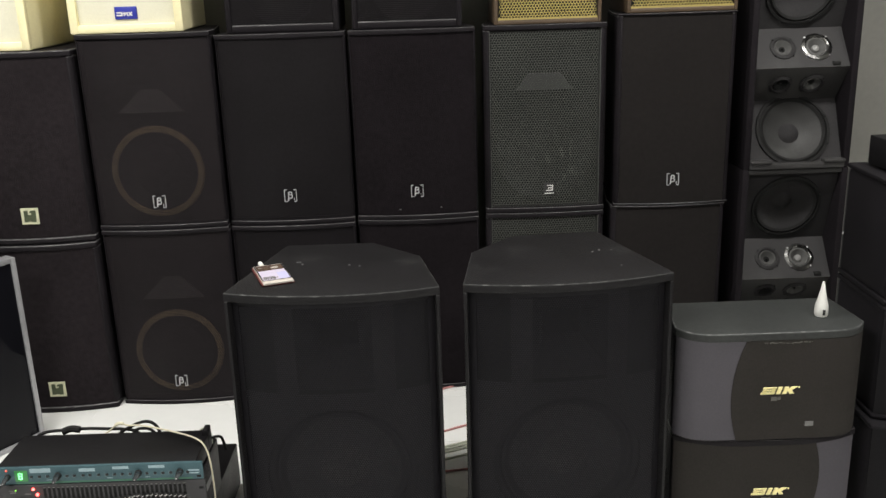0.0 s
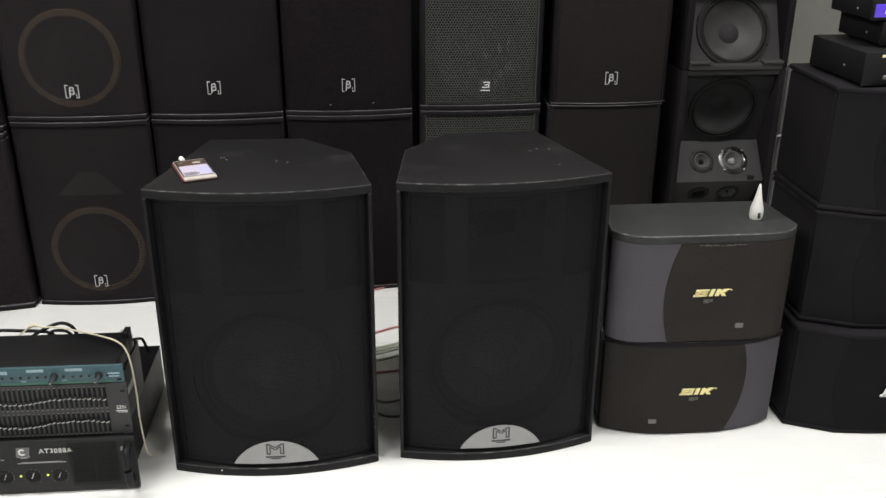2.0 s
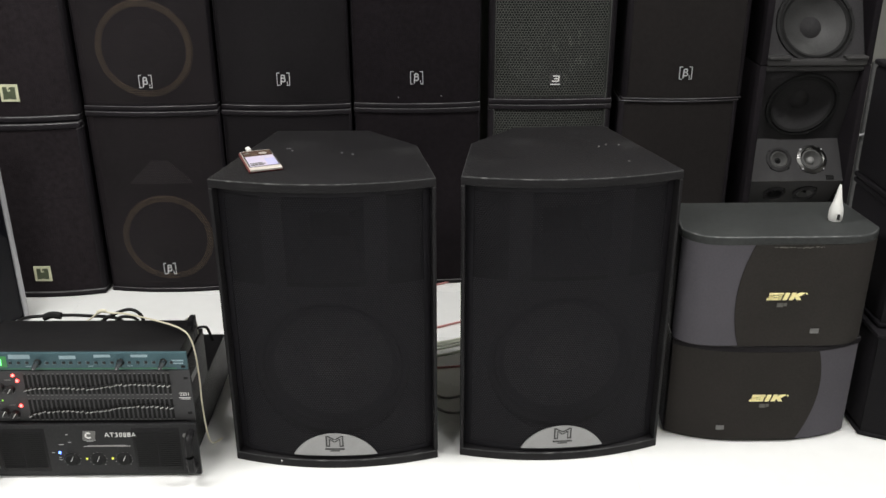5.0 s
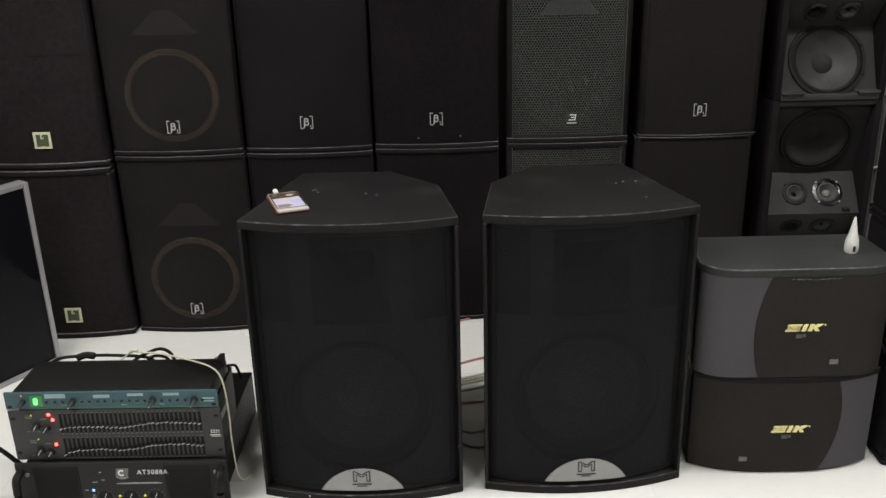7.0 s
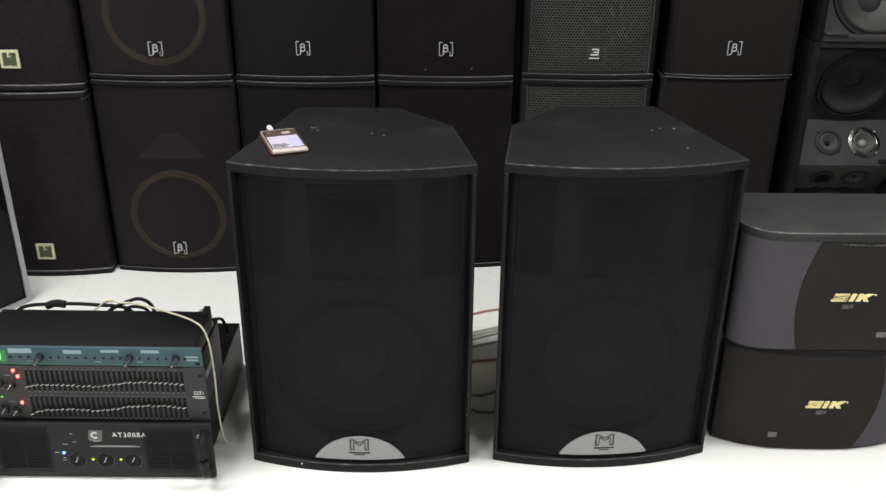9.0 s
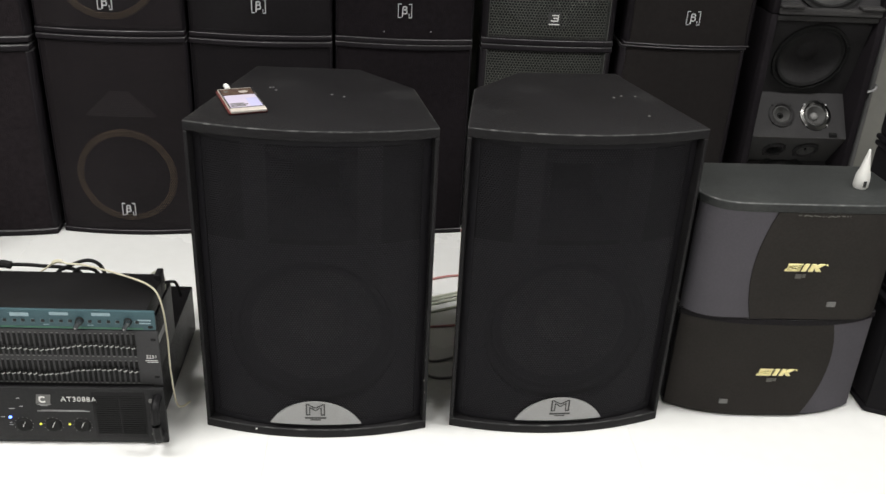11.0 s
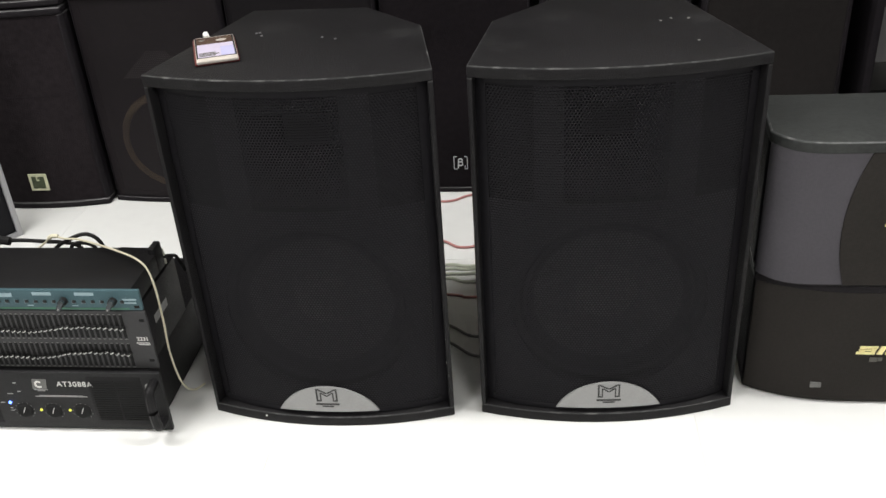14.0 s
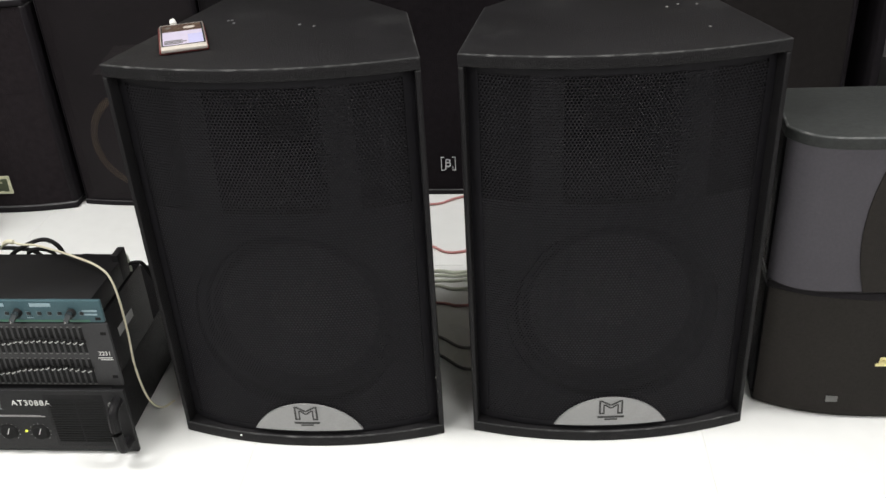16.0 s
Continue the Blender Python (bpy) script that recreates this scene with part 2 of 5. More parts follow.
M_CASE = material("black_powder_coat", (0.007459, 0.007166, 0.007957), 0.5, spec=0.2, bump=0.3, bump_scale=600, spread=0.2, scale=8)
M_PANEL_GREY = material("dark_grey_panel", (0.04056, 0.04056, 0.04225), 0.5, spec=0.25, spread=0.12, scale=12)
M_TEAL = material("teal_panel", (0.05, 0.098, 0.114), 0.45, 0.1, spec=0.3, spread=0.1, scale=10)
M_PANEL_EDGE = material("green_panel_line", (0.04, 0.13, 0.085), 0.5, spread=0.15, scale=40)
M_FACE = material("dark_grey_amplifier_face", (0.017, 0.017, 0.0178), 0.5, spec=0.22, bump=0.3, bump_scale=600, spread=0.2, scale=8)
M_KNOB_GLOSS = material("glossy_dark_knob_plastic", (0.022, 0.03, 0.034), 0.22, spec=0.6)
M_KNOB = material("black_knob_plastic", (0.012, 0.012, 0.012), 0.4, spec=0.3)
M_LED_RED = material("red_lamp", (0.5, 0.02, 0.01), 0.3, emit=(1.0, 0.045, 0.04), emit_power=16)
M_LED_GREEN = material("green_digits", (0.05, 0.5, 0.05), 0.3, emit=(0.15, 1.0, 0.25), emit_power=3.6)
M_LED_LIME = material("small_lime_lamp", (0.2, 0.5, 0.05), 0.3, emit=(0.3, 0.9, 0.08), emit_power=0.8)
M_LED_DIM = material("dim_red_lamp", (0.5, 0.1, 0.06), 0.3, emit=(1.0, 0.16, 0.1), emit_power=0.8)
M_DISPLAY_GREEN = material("dim_green_window", (0.02, 0.1, 0.03), 0.3, emit=(0.1, 0.6, 0.15), emit_power=0.2)
M_LED_BLUE = material("blue_lamp", (0.05, 0.1, 0.6), 0.3, emit=(0.1, 0.2, 1.0), emit_power=6.0)
M_LED_YELLOW = material("yellow_lamp", (0.5, 0.5, 0.05), 0.3, emit=(0.8, 0.8, 0.1), emit_power=0.6)
M_DISPLAY = material("violet_display", (0.05, 0.03, 0.3), 0.2, emit=(0.13, 0.06, 0.75), emit_power=0.6)
M_DISPLAY_INK = material("pale_display_digits", (0.4, 0.4, 0.7), 0.2, emit=(0.5, 0.45, 1.0), emit_power=0.9)
M_FLOOR = material("white_floor_tile", (0.78, 0.785, 0.77), 0.28, spread=0.02, scale=1.2, spec=0.4, stain=(0.64, 0.63, 0.6), stain_amount=0.15, stain_scale=4)
M_GROUT = material("pale_grout", (0.74, 0.735, 0.715), 0.9, spread=0.1, scale=20)
M_WALL = material("grey_wall_paint", (0.19, 0.188, 0.172), 0.85, spread=0.06, scale=2, bump=0.15, bump_scale=120)
M_CEIL = material("off_white_ceiling_paint", (0.5, 0.5, 0.485), 0.9, spread=0.03, scale=2)
M_RED_CABLE = material("red_cable", (0.46, 0.2, 0.19), 0.5, spread=0.15, scale=30)
M_CREAM_CABLE = material("cream_cable", (0.66, 0.62, 0.47), 0.5, spread=0.1, scale=40)
M_DARK_CABLE = material("dark_grey_cable", (0.2, 0.197, 0.2), 0.5, spread=0.15, scale=30)
M_GREY_CABLE = material("clear_grey_cable", (0.44, 0.46, 0.38), 0.4, spread=0.2, scale=30)
M_BOTTLE = material("white_bottle_plastic", (0.75, 0.75, 0.72), 0.4, spread=0.05, scale=20)
M_PHONE_RED = material("red_phone_case", (0.14, 0.03, 0.028), 0.4, spread=0.1, scale=30)
M_PHONE_RIM = material("rose_metal_rim", (0.6, 0.55, 0.5), 0.35, 0.3)
M_PHONE_SCREEN = material("lit_phone_screen", (0.3, 0.28, 0.32), 0.15, emit=(0.8, 0.7, 0.93), emit_power=0.5)
M_PHONE_BLUE = material("pale_blue_screen", (0.3, 0.3, 0.4), 0.15, emit=(0.6, 0.56, 0.9), emit_power=0.5)
M_PHONE_DARK = material("dark_phone_picture", (0.06, 0.04, 0.03), 0.15, emit=(0.1, 0.065, 0.05), emit_power=0.5)
M_GLOSS = material("black_screen_glass", (0.006, 0.006, 0.008), 0.06, spread=0.05, spec=0.1)
M_ALU = material("silver_frame", (0.35, 0.35, 0.364), 0.4, 0.4, spread=0.06, scale=20)
M_LIGHT = material("lit_diffuser", (0.8, 0.8, 0.8), 0.6, emit=(1, 0.98, 0.95), emit_power=2.0)

# ---- mesh helpers ----


def mesh_of(bm, name, mat, smooth=True):
    me = bpy.data.meshes.new(name)
    bmesh.ops.recalc_face_normals(bm, faces=bm.faces)
    # Only bevels that face upwards keep the painted highlight colour.
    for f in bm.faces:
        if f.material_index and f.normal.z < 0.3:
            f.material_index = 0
    bm.to_mesh(me)
    bm.free()
    me.materials.append(mat)
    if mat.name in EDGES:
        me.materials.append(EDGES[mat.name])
    else:
        me.polygons.foreach_set("material_index", [0] * len(me.polygons))
    if smooth:
        me.polygons.foreach_set("use_smooth", [True] * len(me.polygons))
        me.set_sharp_from_angle(angle=radians(35))
    return me


def part(name, bm, mat, parent, label="", at=None):
    """One mesh object under a thing or a part."""
    me = bm if isinstance(bm, bpy.types.Mesh) else mesh_of(bm, name, mat)
    ob = new(name, me)
    ob.parent = parent
    if at is not None:
        ob.matrix_basis = at
    if label:
        tagged(ob, label)
    return ob


def thing(name, label, category, m=None, group=""):
    ob = new(name)
    ob.empty_display_size = 0.05
    ob.matrix_basis = m if m is not None else Matrix()
    return tagged(ob, label, category, group)


def structure(name, bm, mat, label=""):
    return tagged(new(name, mesh_of(bm, name, mat)), label, "", "", "structure")


def box(x0, x1, y0, y1, z0, z1, bevel=0.0, seg=2, bm=None):
    out = bm or bmesh.new()
    t = bmesh.new()
    bmesh.ops.create_cube(t, size=1, matrix=Matrix.LocRotScale(((x0 + x1) / 2, (y0 + y1) / 2, (z0 + z1) / 2), None, (x1 - x0, y1 - y0, z1 - z0)))
    if bevel:
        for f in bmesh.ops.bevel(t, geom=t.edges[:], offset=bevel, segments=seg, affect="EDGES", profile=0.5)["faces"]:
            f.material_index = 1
    return join(out, t)


def join(out, t):
    tmp = bpy.data.meshes.new("t")
    t.to_mesh(tmp)
    t.free()
    out.from_mesh(tmp)
    bpy.data.meshes.remove(tmp)
    return out


def prism(poly, z0, z1, bevel=0.0, seg=2, bm=None):
    """A plan outline raised from z0 to z1; bevel rounds its rims (and its upright edges)."""
    out = bm or bmesh.new()
    t = bmesh.new()
    lo = [t.verts.new((x, y, z0)) for x, y in poly]
    hi = [t.verts.new((x, y, z1)) for x, y in poly]
    n = len(poly)
    t.faces.new(lo[::-1])
    t.faces.new(hi)
    for i in range(n):
        t.faces.new((lo[i], lo[(i + 1) % n], hi[(i + 1) % n], hi[i]))
    if bevel:
        t.normal_update()
        es = [e for e in t.edges if e.calc_face_angle(0) > 0.5]
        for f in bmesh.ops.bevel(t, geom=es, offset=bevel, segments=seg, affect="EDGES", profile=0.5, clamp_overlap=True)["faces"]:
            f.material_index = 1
    return join(out, t)


def lathe(profile, seg=40, bm=None, m=None):
    """A profile of (radius, along) turned round the y axis; along grows away from the viewer."""
    out = bm or bmesh.new()
    t = bmesh.new()
    rings = []
    for r, y in profile:
        if r < 1e-5:
            rings.append([t.verts.new((0, y, 0))])
        else:
            rings.append([t.verts.new((r * math.cos(2 * math.pi * i / seg), y, r * math.sin(2 * math.pi * i / seg))) for i in range(seg)])
    for a, b in zip(rings, rings[1:]):
        for i in range(seg):
            j = (i + 1) % seg
            if len(a) == 1 and len(b) > 1:
                t.faces.new((a[0], b[i], b[j]))
            elif len(b) == 1 and len(a) > 1:
                t.faces.new((a[i], a[j], b[0]))
            elif len(a) > 1:
                t.faces.new((a[i], a[j], b[j], b[i]))
    if m is not None:
        t.transform(m)
    return join(out, t)


def smooth_path(pts, steps=8):
    pts = [Vector(p) for p in pts]
    full = [pts[0] * 2 - pts[1]] + pts + [pts[-1] * 2 - pts[-2]]
    out = []
    for i in range(1, len(full) - 2):
        p0, p1, p2, p3 = full[i - 1:i + 3]
        for s in range(steps):
            u = s / steps
            out.append(0.5 * (2 * p1 + (p2 - p0) * u + (2 * p0 - 5 * p1 + 4 * p2 - p3) * u * u + (3 * p1 - p0 - 3 * p2 + p3) * u ** 3))
    return out + [pts[-1]]


def sweep(pts, r, seg=8, steps=8, bm=None):
    out = bm or bmesh.new()
    path = smooth_path(pts, steps)
    rings = []
    side = Vector((0, 0, 1))
    for i, p in enumerate(path):
        d = (path[min(i + 1, len(path) - 1)] - path[max(i - 1, 0)]).normalized()
        a = d.cross(side)
        if a.length < 1e-4:
            a = d.cross(Vector((1, 0, 0)))
        a.normalize()
        b = d.cross(a)
        rings.append([out.verts.new(p + r * (a * math.cos(2 * math.pi * k / seg) + b * math.sin(2 * math.pi * k / seg))) for k in range(seg)])
    for a, b in zip(rings, rings[1:]):
        for k in range(seg):
            out.faces.new((a[k], a[(k + 1) % seg], b[(k + 1) % seg], b[k]))
    out.faces.new(rings[0][::-1])
    out.faces.new(rings[-1])
    return out


def perforated(w, h, pitch, hole, shape, lip=0.0015, name="grille", mat=None):
    """A steel sheet with six-sided holes in staggered rows. shape(x, z) gives y."""
    rowh = pitch * math.sqrt(3) / 2
    nx, nz = int(w / pitch), int(h / rowh)
    ang = [math.pi / 6 + k * math.pi / 3 for k in range(6)]
    ro, ri = pitch / math.sqrt(3), hole / 2
    verts, faces = [], []
    rings = ((ro, 0), (ri, 0), (ri, lip)) if lip else ((ro, 0), (ri, 0))
    for j in range(nz):
        for i in range(nx - (j % 2)):
            cx = (i - (nx - 1) / 2 + 0.5 * (j % 2)) * pitch
            cz = (j - (nz - 1) / 2) * rowh
            b = len(verts)
            for r, back in rings:
                for a in ang:
                    x, z = cx + r * math.cos(a), cz + r * math.sin(a)
                    verts.append((x, shape(x, z) + back, z))
            for k in range(6):
                q = (k + 1) % 6
                faces.append((b + k, b + q, b + 6 + q, b + 6 + k))
                if lip:
                    faces.append((b + 6 + k, b + 6 + q, b + 12 + q, b + 12 + k))
    me = bpy.data.meshes.new(name)
    me.from_pydata(verts, [], faces)
    me.materials.append(mat)
    return me


def sheet(x0, x1, z0, z1, shape, nx=14, nz=10, thick=0.004, left=None, right=None):
    """A curved sheet in front view; shape(x, z) gives y; left and right may give x at a height."""
    bm = bmesh.new()
    grid = {}
    for back in (0, 1):
        for j in range(nz + 1):
            z = z0 + (z1 - z0) * j / nz
            a = left(z) if left else x0
            b = right(z) if right else x1
            for i in range(nx + 1):
                x = a + (b - a) * i / nx
                grid[back, i, j] = bm.verts.new((x, shape(x, z) + back * thick, z))
    for back in (0, 1):
        for j in range(nz):
            for i in range(nx):
                f = [grid[back, i, j], grid[back, i + 1, j], grid[back, i + 1, j + 1], grid[back, i, j + 1]]
                bm.faces.new(f if not back else f[::-1])
    for j in range(nz):
        for i in (0, nx):
            bm.faces.new((grid[0, i, j], grid[0, i, j + 1], grid[1, i, j + 1], grid[1, i, j]))
    for i in range(nx):
        for j in (0, nz):
            bm.faces.new((grid[0, i, j], grid[0, i + 1, j], grid[1, i + 1, j], grid[1, i, j]))
    return bm


def flat(poly, y0, y1, bm=None, bevel=0.0):
    """An upright plate: an outline in x and z, from y0 (front) to y1."""
    out = bm or bmesh.new()
    t = bmesh.new()
    f = [t.verts.new((x, y0, z)) for x, z in poly]
    b = [t.verts.new((x, y1, z)) for x, z in poly]
    n = len(poly)
    t.faces.new(f)
    t.faces.new(b[::-1])
    for i in range(n):
        t.faces.new((f[i], f[(i + 1) % n], b[(i + 1) % n], b[i]))
    return join(out, t)


def holed(w, h, holes, thick, seg=40):
    """An upright board, w by h round the origin, with round holes (x, z, radius), from y = 0 to thick."""
    t = bmesh.new()
    loops = [[(-w / 2, -h / 2), (w / 2, -h / 2), (w / 2, h / 2), (-w / 2, h / 2)]]
    for x, z, q in holes:
        loops.append([(x + q * math.cos(2 * math.pi * i / seg), z + q * math.sin(2 * math.pi * i / seg)) for i in range(seg)])
    edges = []
    for lp in loops:
        v = [t.verts.new((x, 0, z)) for x, z in lp]
        edges += [t.edges.new((v[i], v[(i + 1) % len(v)])) for i in range(len(v))]
    bmesh.ops.triangle_fill(t, edges=edges, use_beauty=True)
    ex = bmesh.ops.extrude_face_region(t, geom=t.faces[:])
    bmesh.ops.translate(t, verts=[v for v in ex["geom"] if isinstance(v, bmesh.types.BMVert)], vec=(0, thick, 0))
    return t


def round_cut(x0, x1, z0, z1, cx, cz, r, shape, lip, seg=64, steps=5):
    """A curved board with one round opening, turned back by lip at its edge; shape(x, z) gives y."""
    bm = bmesh.new()
    corners = [math.atan2(z - cz, x - cx) for x in (x0, x1) for z in (z0, z1)]
    angles = sorted([2 * math.pi * i / seg - math.pi for i in range(seg)] + corners)
    rows = []
    for a in angles:
        c, q = math.cos(a), math.sin(a)
        far = min([((x1 if c > 0 else x0) - cx) / c if abs(c) > 1e-9 else 9, ((z1 if q > 0 else z0) - cz) / q if abs(q) > 1e-9 else 9])
        row = [bm.verts.new((cx + r * c, shape(cx + r * c, cz + r * q) + lip, cz + r * q))]
        for k in range(steps + 1):
            d = r + (far - r) * k / steps
            row.append(bm.verts.new((cx + d * c, shape(cx + d * c, cz + d * q), cz + d * q)))
        rows.append(row)
    for p, q in zip(rows, rows[1:] + rows[:1]):
        for k in range(steps + 1):
            bm.faces.new((p[k], p[k + 1], q[k + 1], q[k]))
    return bm


def strokes(name, specs, y0, y1, mat, parent, label="", at=None):
    for sp in specs:
        part(name, bars([sp], y0, y1), mat, parent, label, at)


def words(text, size, mat, parent, at, name="lettering", spacing=1.0):
    cu = bpy.data.curves.new("text", "FONT")
    cu.body, cu.size, cu.extrude, cu.align_x, cu.align_y = text, size, 0.0004, "CENTER", "CENTER"
    cu.space_character = spacing
    tmp = new("text", cu)
    me = bpy.data.meshes.new_from_object(tmp.evaluated_get(bpy.context.evaluated_depsgraph_get()))
    bpy.data.objects.remove(tmp)
    bpy.data.curves.remove(cu)
    me.materials.clear()
    me.materials.append(mat)
    return part(name, me, mat, parent, "", at)


def bow(w, depth, power=2):
    """The y of a front that bulges by depth at its middle; a higher power makes it flatter, with rounder corners."""
    return lambda x, z=0: -depth * (1 - abs(2 * x / w) ** power)


def bars(specs, y0=-0.001, y1=0.001):
    """Flat bars in front view, out of (x, z, width, height, slant)."""
    bm = bmesh.new()
    for x, z, w, h, s in specs:
        flat([(x - w / 2 - s / 2, z - h / 2), (x + w / 2 - s / 2, z - h / 2), (x + w / 2 + s / 2, z + h / 2), (x - w / 2 + s / 2, z + h / 2)], y0, y1, bm)
    return bm


# ---- structure ----
X0, X1, Y0, Y1 = -3.2, 2.9, -3.0, 3.5
structure("wall_north", box(X0, X1, Y1, Y1 + 0.12, 0, CEIL), M_WALL, "plain grey painted wall behind the loudspeaker stacks")
structure("wall_south", box(X0, X1, Y0 - 0.12, Y0, 0, CEIL), M_WALL, "plain grey painted wall")
structure("wall_west", box(X0 - 0.12, X0, Y0, Y1, 0, CEIL), M_WALL, "plain grey painted wall")
structure("wall_east", box(X1, X1 + 0.12, Y0, Y1, 0, CEIL), M_WALL, "plain grey painted wall")
structure("ceiling", box(X0, X1, Y0, Y1, CEIL, CEIL + 0.1), M_CEIL, "plain off-white ceiling")
floor = structure("floor", box(X0, X1, Y0, Y1, -0.08, -0.0009), M_GROUT, "floor of large glossy white tiles with thin pale joints")

# ---- front loudspeakers ----


def pa_speaker(name, side, m, screws):
    """Tall stage cabinet. side 1: the slanted edge is on the side of +x."""
    W, H = 0.487, 0.715
    t = thing(name, "tall black textured stage loudspeaker with curved perforated grille on white floor", "loudspeaker", m, "pair of front loudspeakers")
    front = bow(W, 0.04)
    N = 16
    arc = [(W * (i / N - 0.5), front(W * (i / N - 0.5))) for i in range(N + 1)]
    rear = [(0.197 * side, 0.239), (0.076 * side, 0.367), (-0.152 * side, 0.367)]
    rear = rear if side == 1 else rear[::-1]
    full = arc + rear
    zb = 0.02
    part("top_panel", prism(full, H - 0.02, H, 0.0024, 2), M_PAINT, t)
    part("bottom_panel", prism(full, 0.0, zb + 0.002, 0.0022, 2), M_PAINT, t)
    # side cheeks and rear shell
    for s in (-1, 1):
        xe = s * W / 2
        xi = s * (W / 2 - 0.009)
        lean = 0.0173 if s == side else 0.0238
        poly = [(xe, 0.0), (xi, front(xi)), (xi - s * lean, 0.101), (xe - s * lean, 0.101)]
        part("side_rail", prism(poly if s > 0 else poly[::-1], zb, H - 0.02, 0.003, 2), M_PAINT, t)
    shell = [(-W / 2 + 0.018 + (0.006 if side == 1 else 0), 0.1), (W / 2 - 0.018 - (0.006 if side == -1 else 0), 0.1)] + [(x * 0.985, y * 0.995) for x, y in rear]
    part("shell", prism(shell, zb, H - 0.02, 0.003, 1), M_PAINT, t)
    gz0, gz1 = zb + 0.004, H - 0.02
    gw, gh = W - 0.038, gz1 - gz0
    rim = lambda x, z=0: front(x) + 0.009 + 0.016 * abs(2 * x / W) ** 4
    key = "pa_grille"
    if key not in SHARED:
        SHARED[key] = perforated(gw - 0.016, gh - 0.022, 0.0056, 0.004, rim, name="grille", mat=M_GRILLE)
        SHARED["rim_l"] = mesh_of(lathe([(0.178, -0.004), (0.178, -0.009), (0.165, -0.010), (0.158, -0.003), (0.152, -0.007), (0.146, -0.002), (0.136, 0.004)], 48), "surround", M_SURROUND)
        SHARED["cone_l"] = mesh_of(lathe([(0.138, 0.002), (0.06, 0.02), (0.055, 0.02)], 48), "woofer_cone", M_CONE_FRONT)
        SHARED["cap_l"] = mesh_of(lathe([(0.058, 0.02), (0.045, 0.011), (0.02, 0.006), (0, 0.005)], 32), "dust_cap", M_CAP_FRONT)
    part("grille", SHARED[key], M_GRILLE, t, "", pose(0, 0, (gz0 + gz1) / 2))
    for s in (-1, 1):
        xa, xb = s * (W / 2 - 0.0115), s * (gw / 2 - 0.0105)
        poly = [(xa, rim(xa) + 0.003), (xb, rim(xb) + 0.001), (xb, rim(xb) + 0.01), (xa, rim(xa) + 0.012)]
        part("grille_edge", prism(poly if s < 0 else poly[::-1], gz0, gz1), M_GRILLE, t)
    for za, zb2 in ((gz0, gz0 + 0.0125), (gz1 - 0.0125, gz1)):
        part("grille_border", sheet(-gw / 2 + 0.009, gw / 2 - 0.009, za, zb2, lambda x, z: rim(x) + 0.0006, 20, 2, 0.0012), M_GRILLE, t)
    part("upper_baffle", holed(W - 0.04, gz1 - 0.458, [(0, 0.575 - (gz1 + 0.458) / 2, 0.085)], 0.01), M_BAFFLE_UPPER, t, "", pose(0, 0.034, (gz1 + 0.458) / 2))
    part("baffle", round_cut(-W / 2 + 0.02, W / 2 - 0.02, gz0, 0.47, 0.0, 0.25, 0.18, lambda x, z: rim(x) + 0.008, 0.02), M_BAFFLE_FRONT, t, "smooth black board round the woofer")
    # horn mouth behind the grille
    horn = bmesh.new()
    flare = [(0.108, 0.001), (0.07, 0.026), (0.048, 0.07), (0.04, 0.12)]
    zs = [(0.475, 0.675), (0.515, 0.635), (0.54, 0.61), (0.55, 0.6)]
    rings = []
    for (x, y), (z0, z1) in zip(flare, zs):
        n = 8
        low = [(-x + 2 * x * i / n, z0) for i in range(n + 1)]
        top = [(q, z1) for q, _ in low[::-1]]
        rings.append([horn.verts.new((q, front(q) * (1 - y / 0.12) + 0.024 + y, z)) for q, z in low + top])
    for p, q in zip(rings, rings[1:]):
        for i in range(len(p)):
            j = (i + 1) % len(p)
            horn.faces.new((p[i], p[j], q[j], q[i]))
    horn.faces.new(rings[-1])
    hn = part("horn", horn, M_HORN, t)
    for s in (-1, 1):
        part("flange", sheet(s * 0.112 - 0.024, s * 0.112 + 0.024, 0.459, 0.69, lambda x, z: front(x) + 0.018, 4, 6, 0.003), M_HORN_RIM, hn, "smooth grey horn flange")
    wo = part("woofer", SHARED["cone_l"], M_CONE, t, "", pose(0, 0.022, 0.25))
    part("dust_cap", SHARED["cap_l"], M_CONE, wo)
    part("surround", SHARED["rim_l"], M_SURROUND, wo)
    # half-round badge at the foot of the grille
    R = 0.1113
    cz = -(R - 0.0605)
    pts = []
    for i in range(25):
        x = -0.099 + 0.198 * i / 24
        pts.append((x, cz + math.sqrt(max(R * R - x * x, cz * cz))))
    bm = bmesh.new()
    lo = [bm.verts.new((x, front(x) + 0.0042, 0.0)) for x, z in pts]
    hi = [bm.verts.new((x, front(x) + 0.0042, max(z, 0.0002))) for x, z in pts]
    for i in range(24):
        bm.faces.new((lo[i], lo[i + 1], hi[i + 1], hi[i]))
    bmesh.ops.remove_doubles(bm, verts=bm.verts, dist=1e-5)
    ex = bmesh.ops.extrude_face_region(bm, geom=bm.faces[:])
    bmesh.ops.translate(bm, verts=[v for v in ex["geom"] if isinstance(v, bmesh.types.BMVert)], vec=(0, 0.004, 0))
    badge = part("badge", bm, M_SILVER, t, "dull silver half-round badge", pose(0, 0, gz0 + 0.009))
    y = front(0) + 0.0042
    s = 0.00154
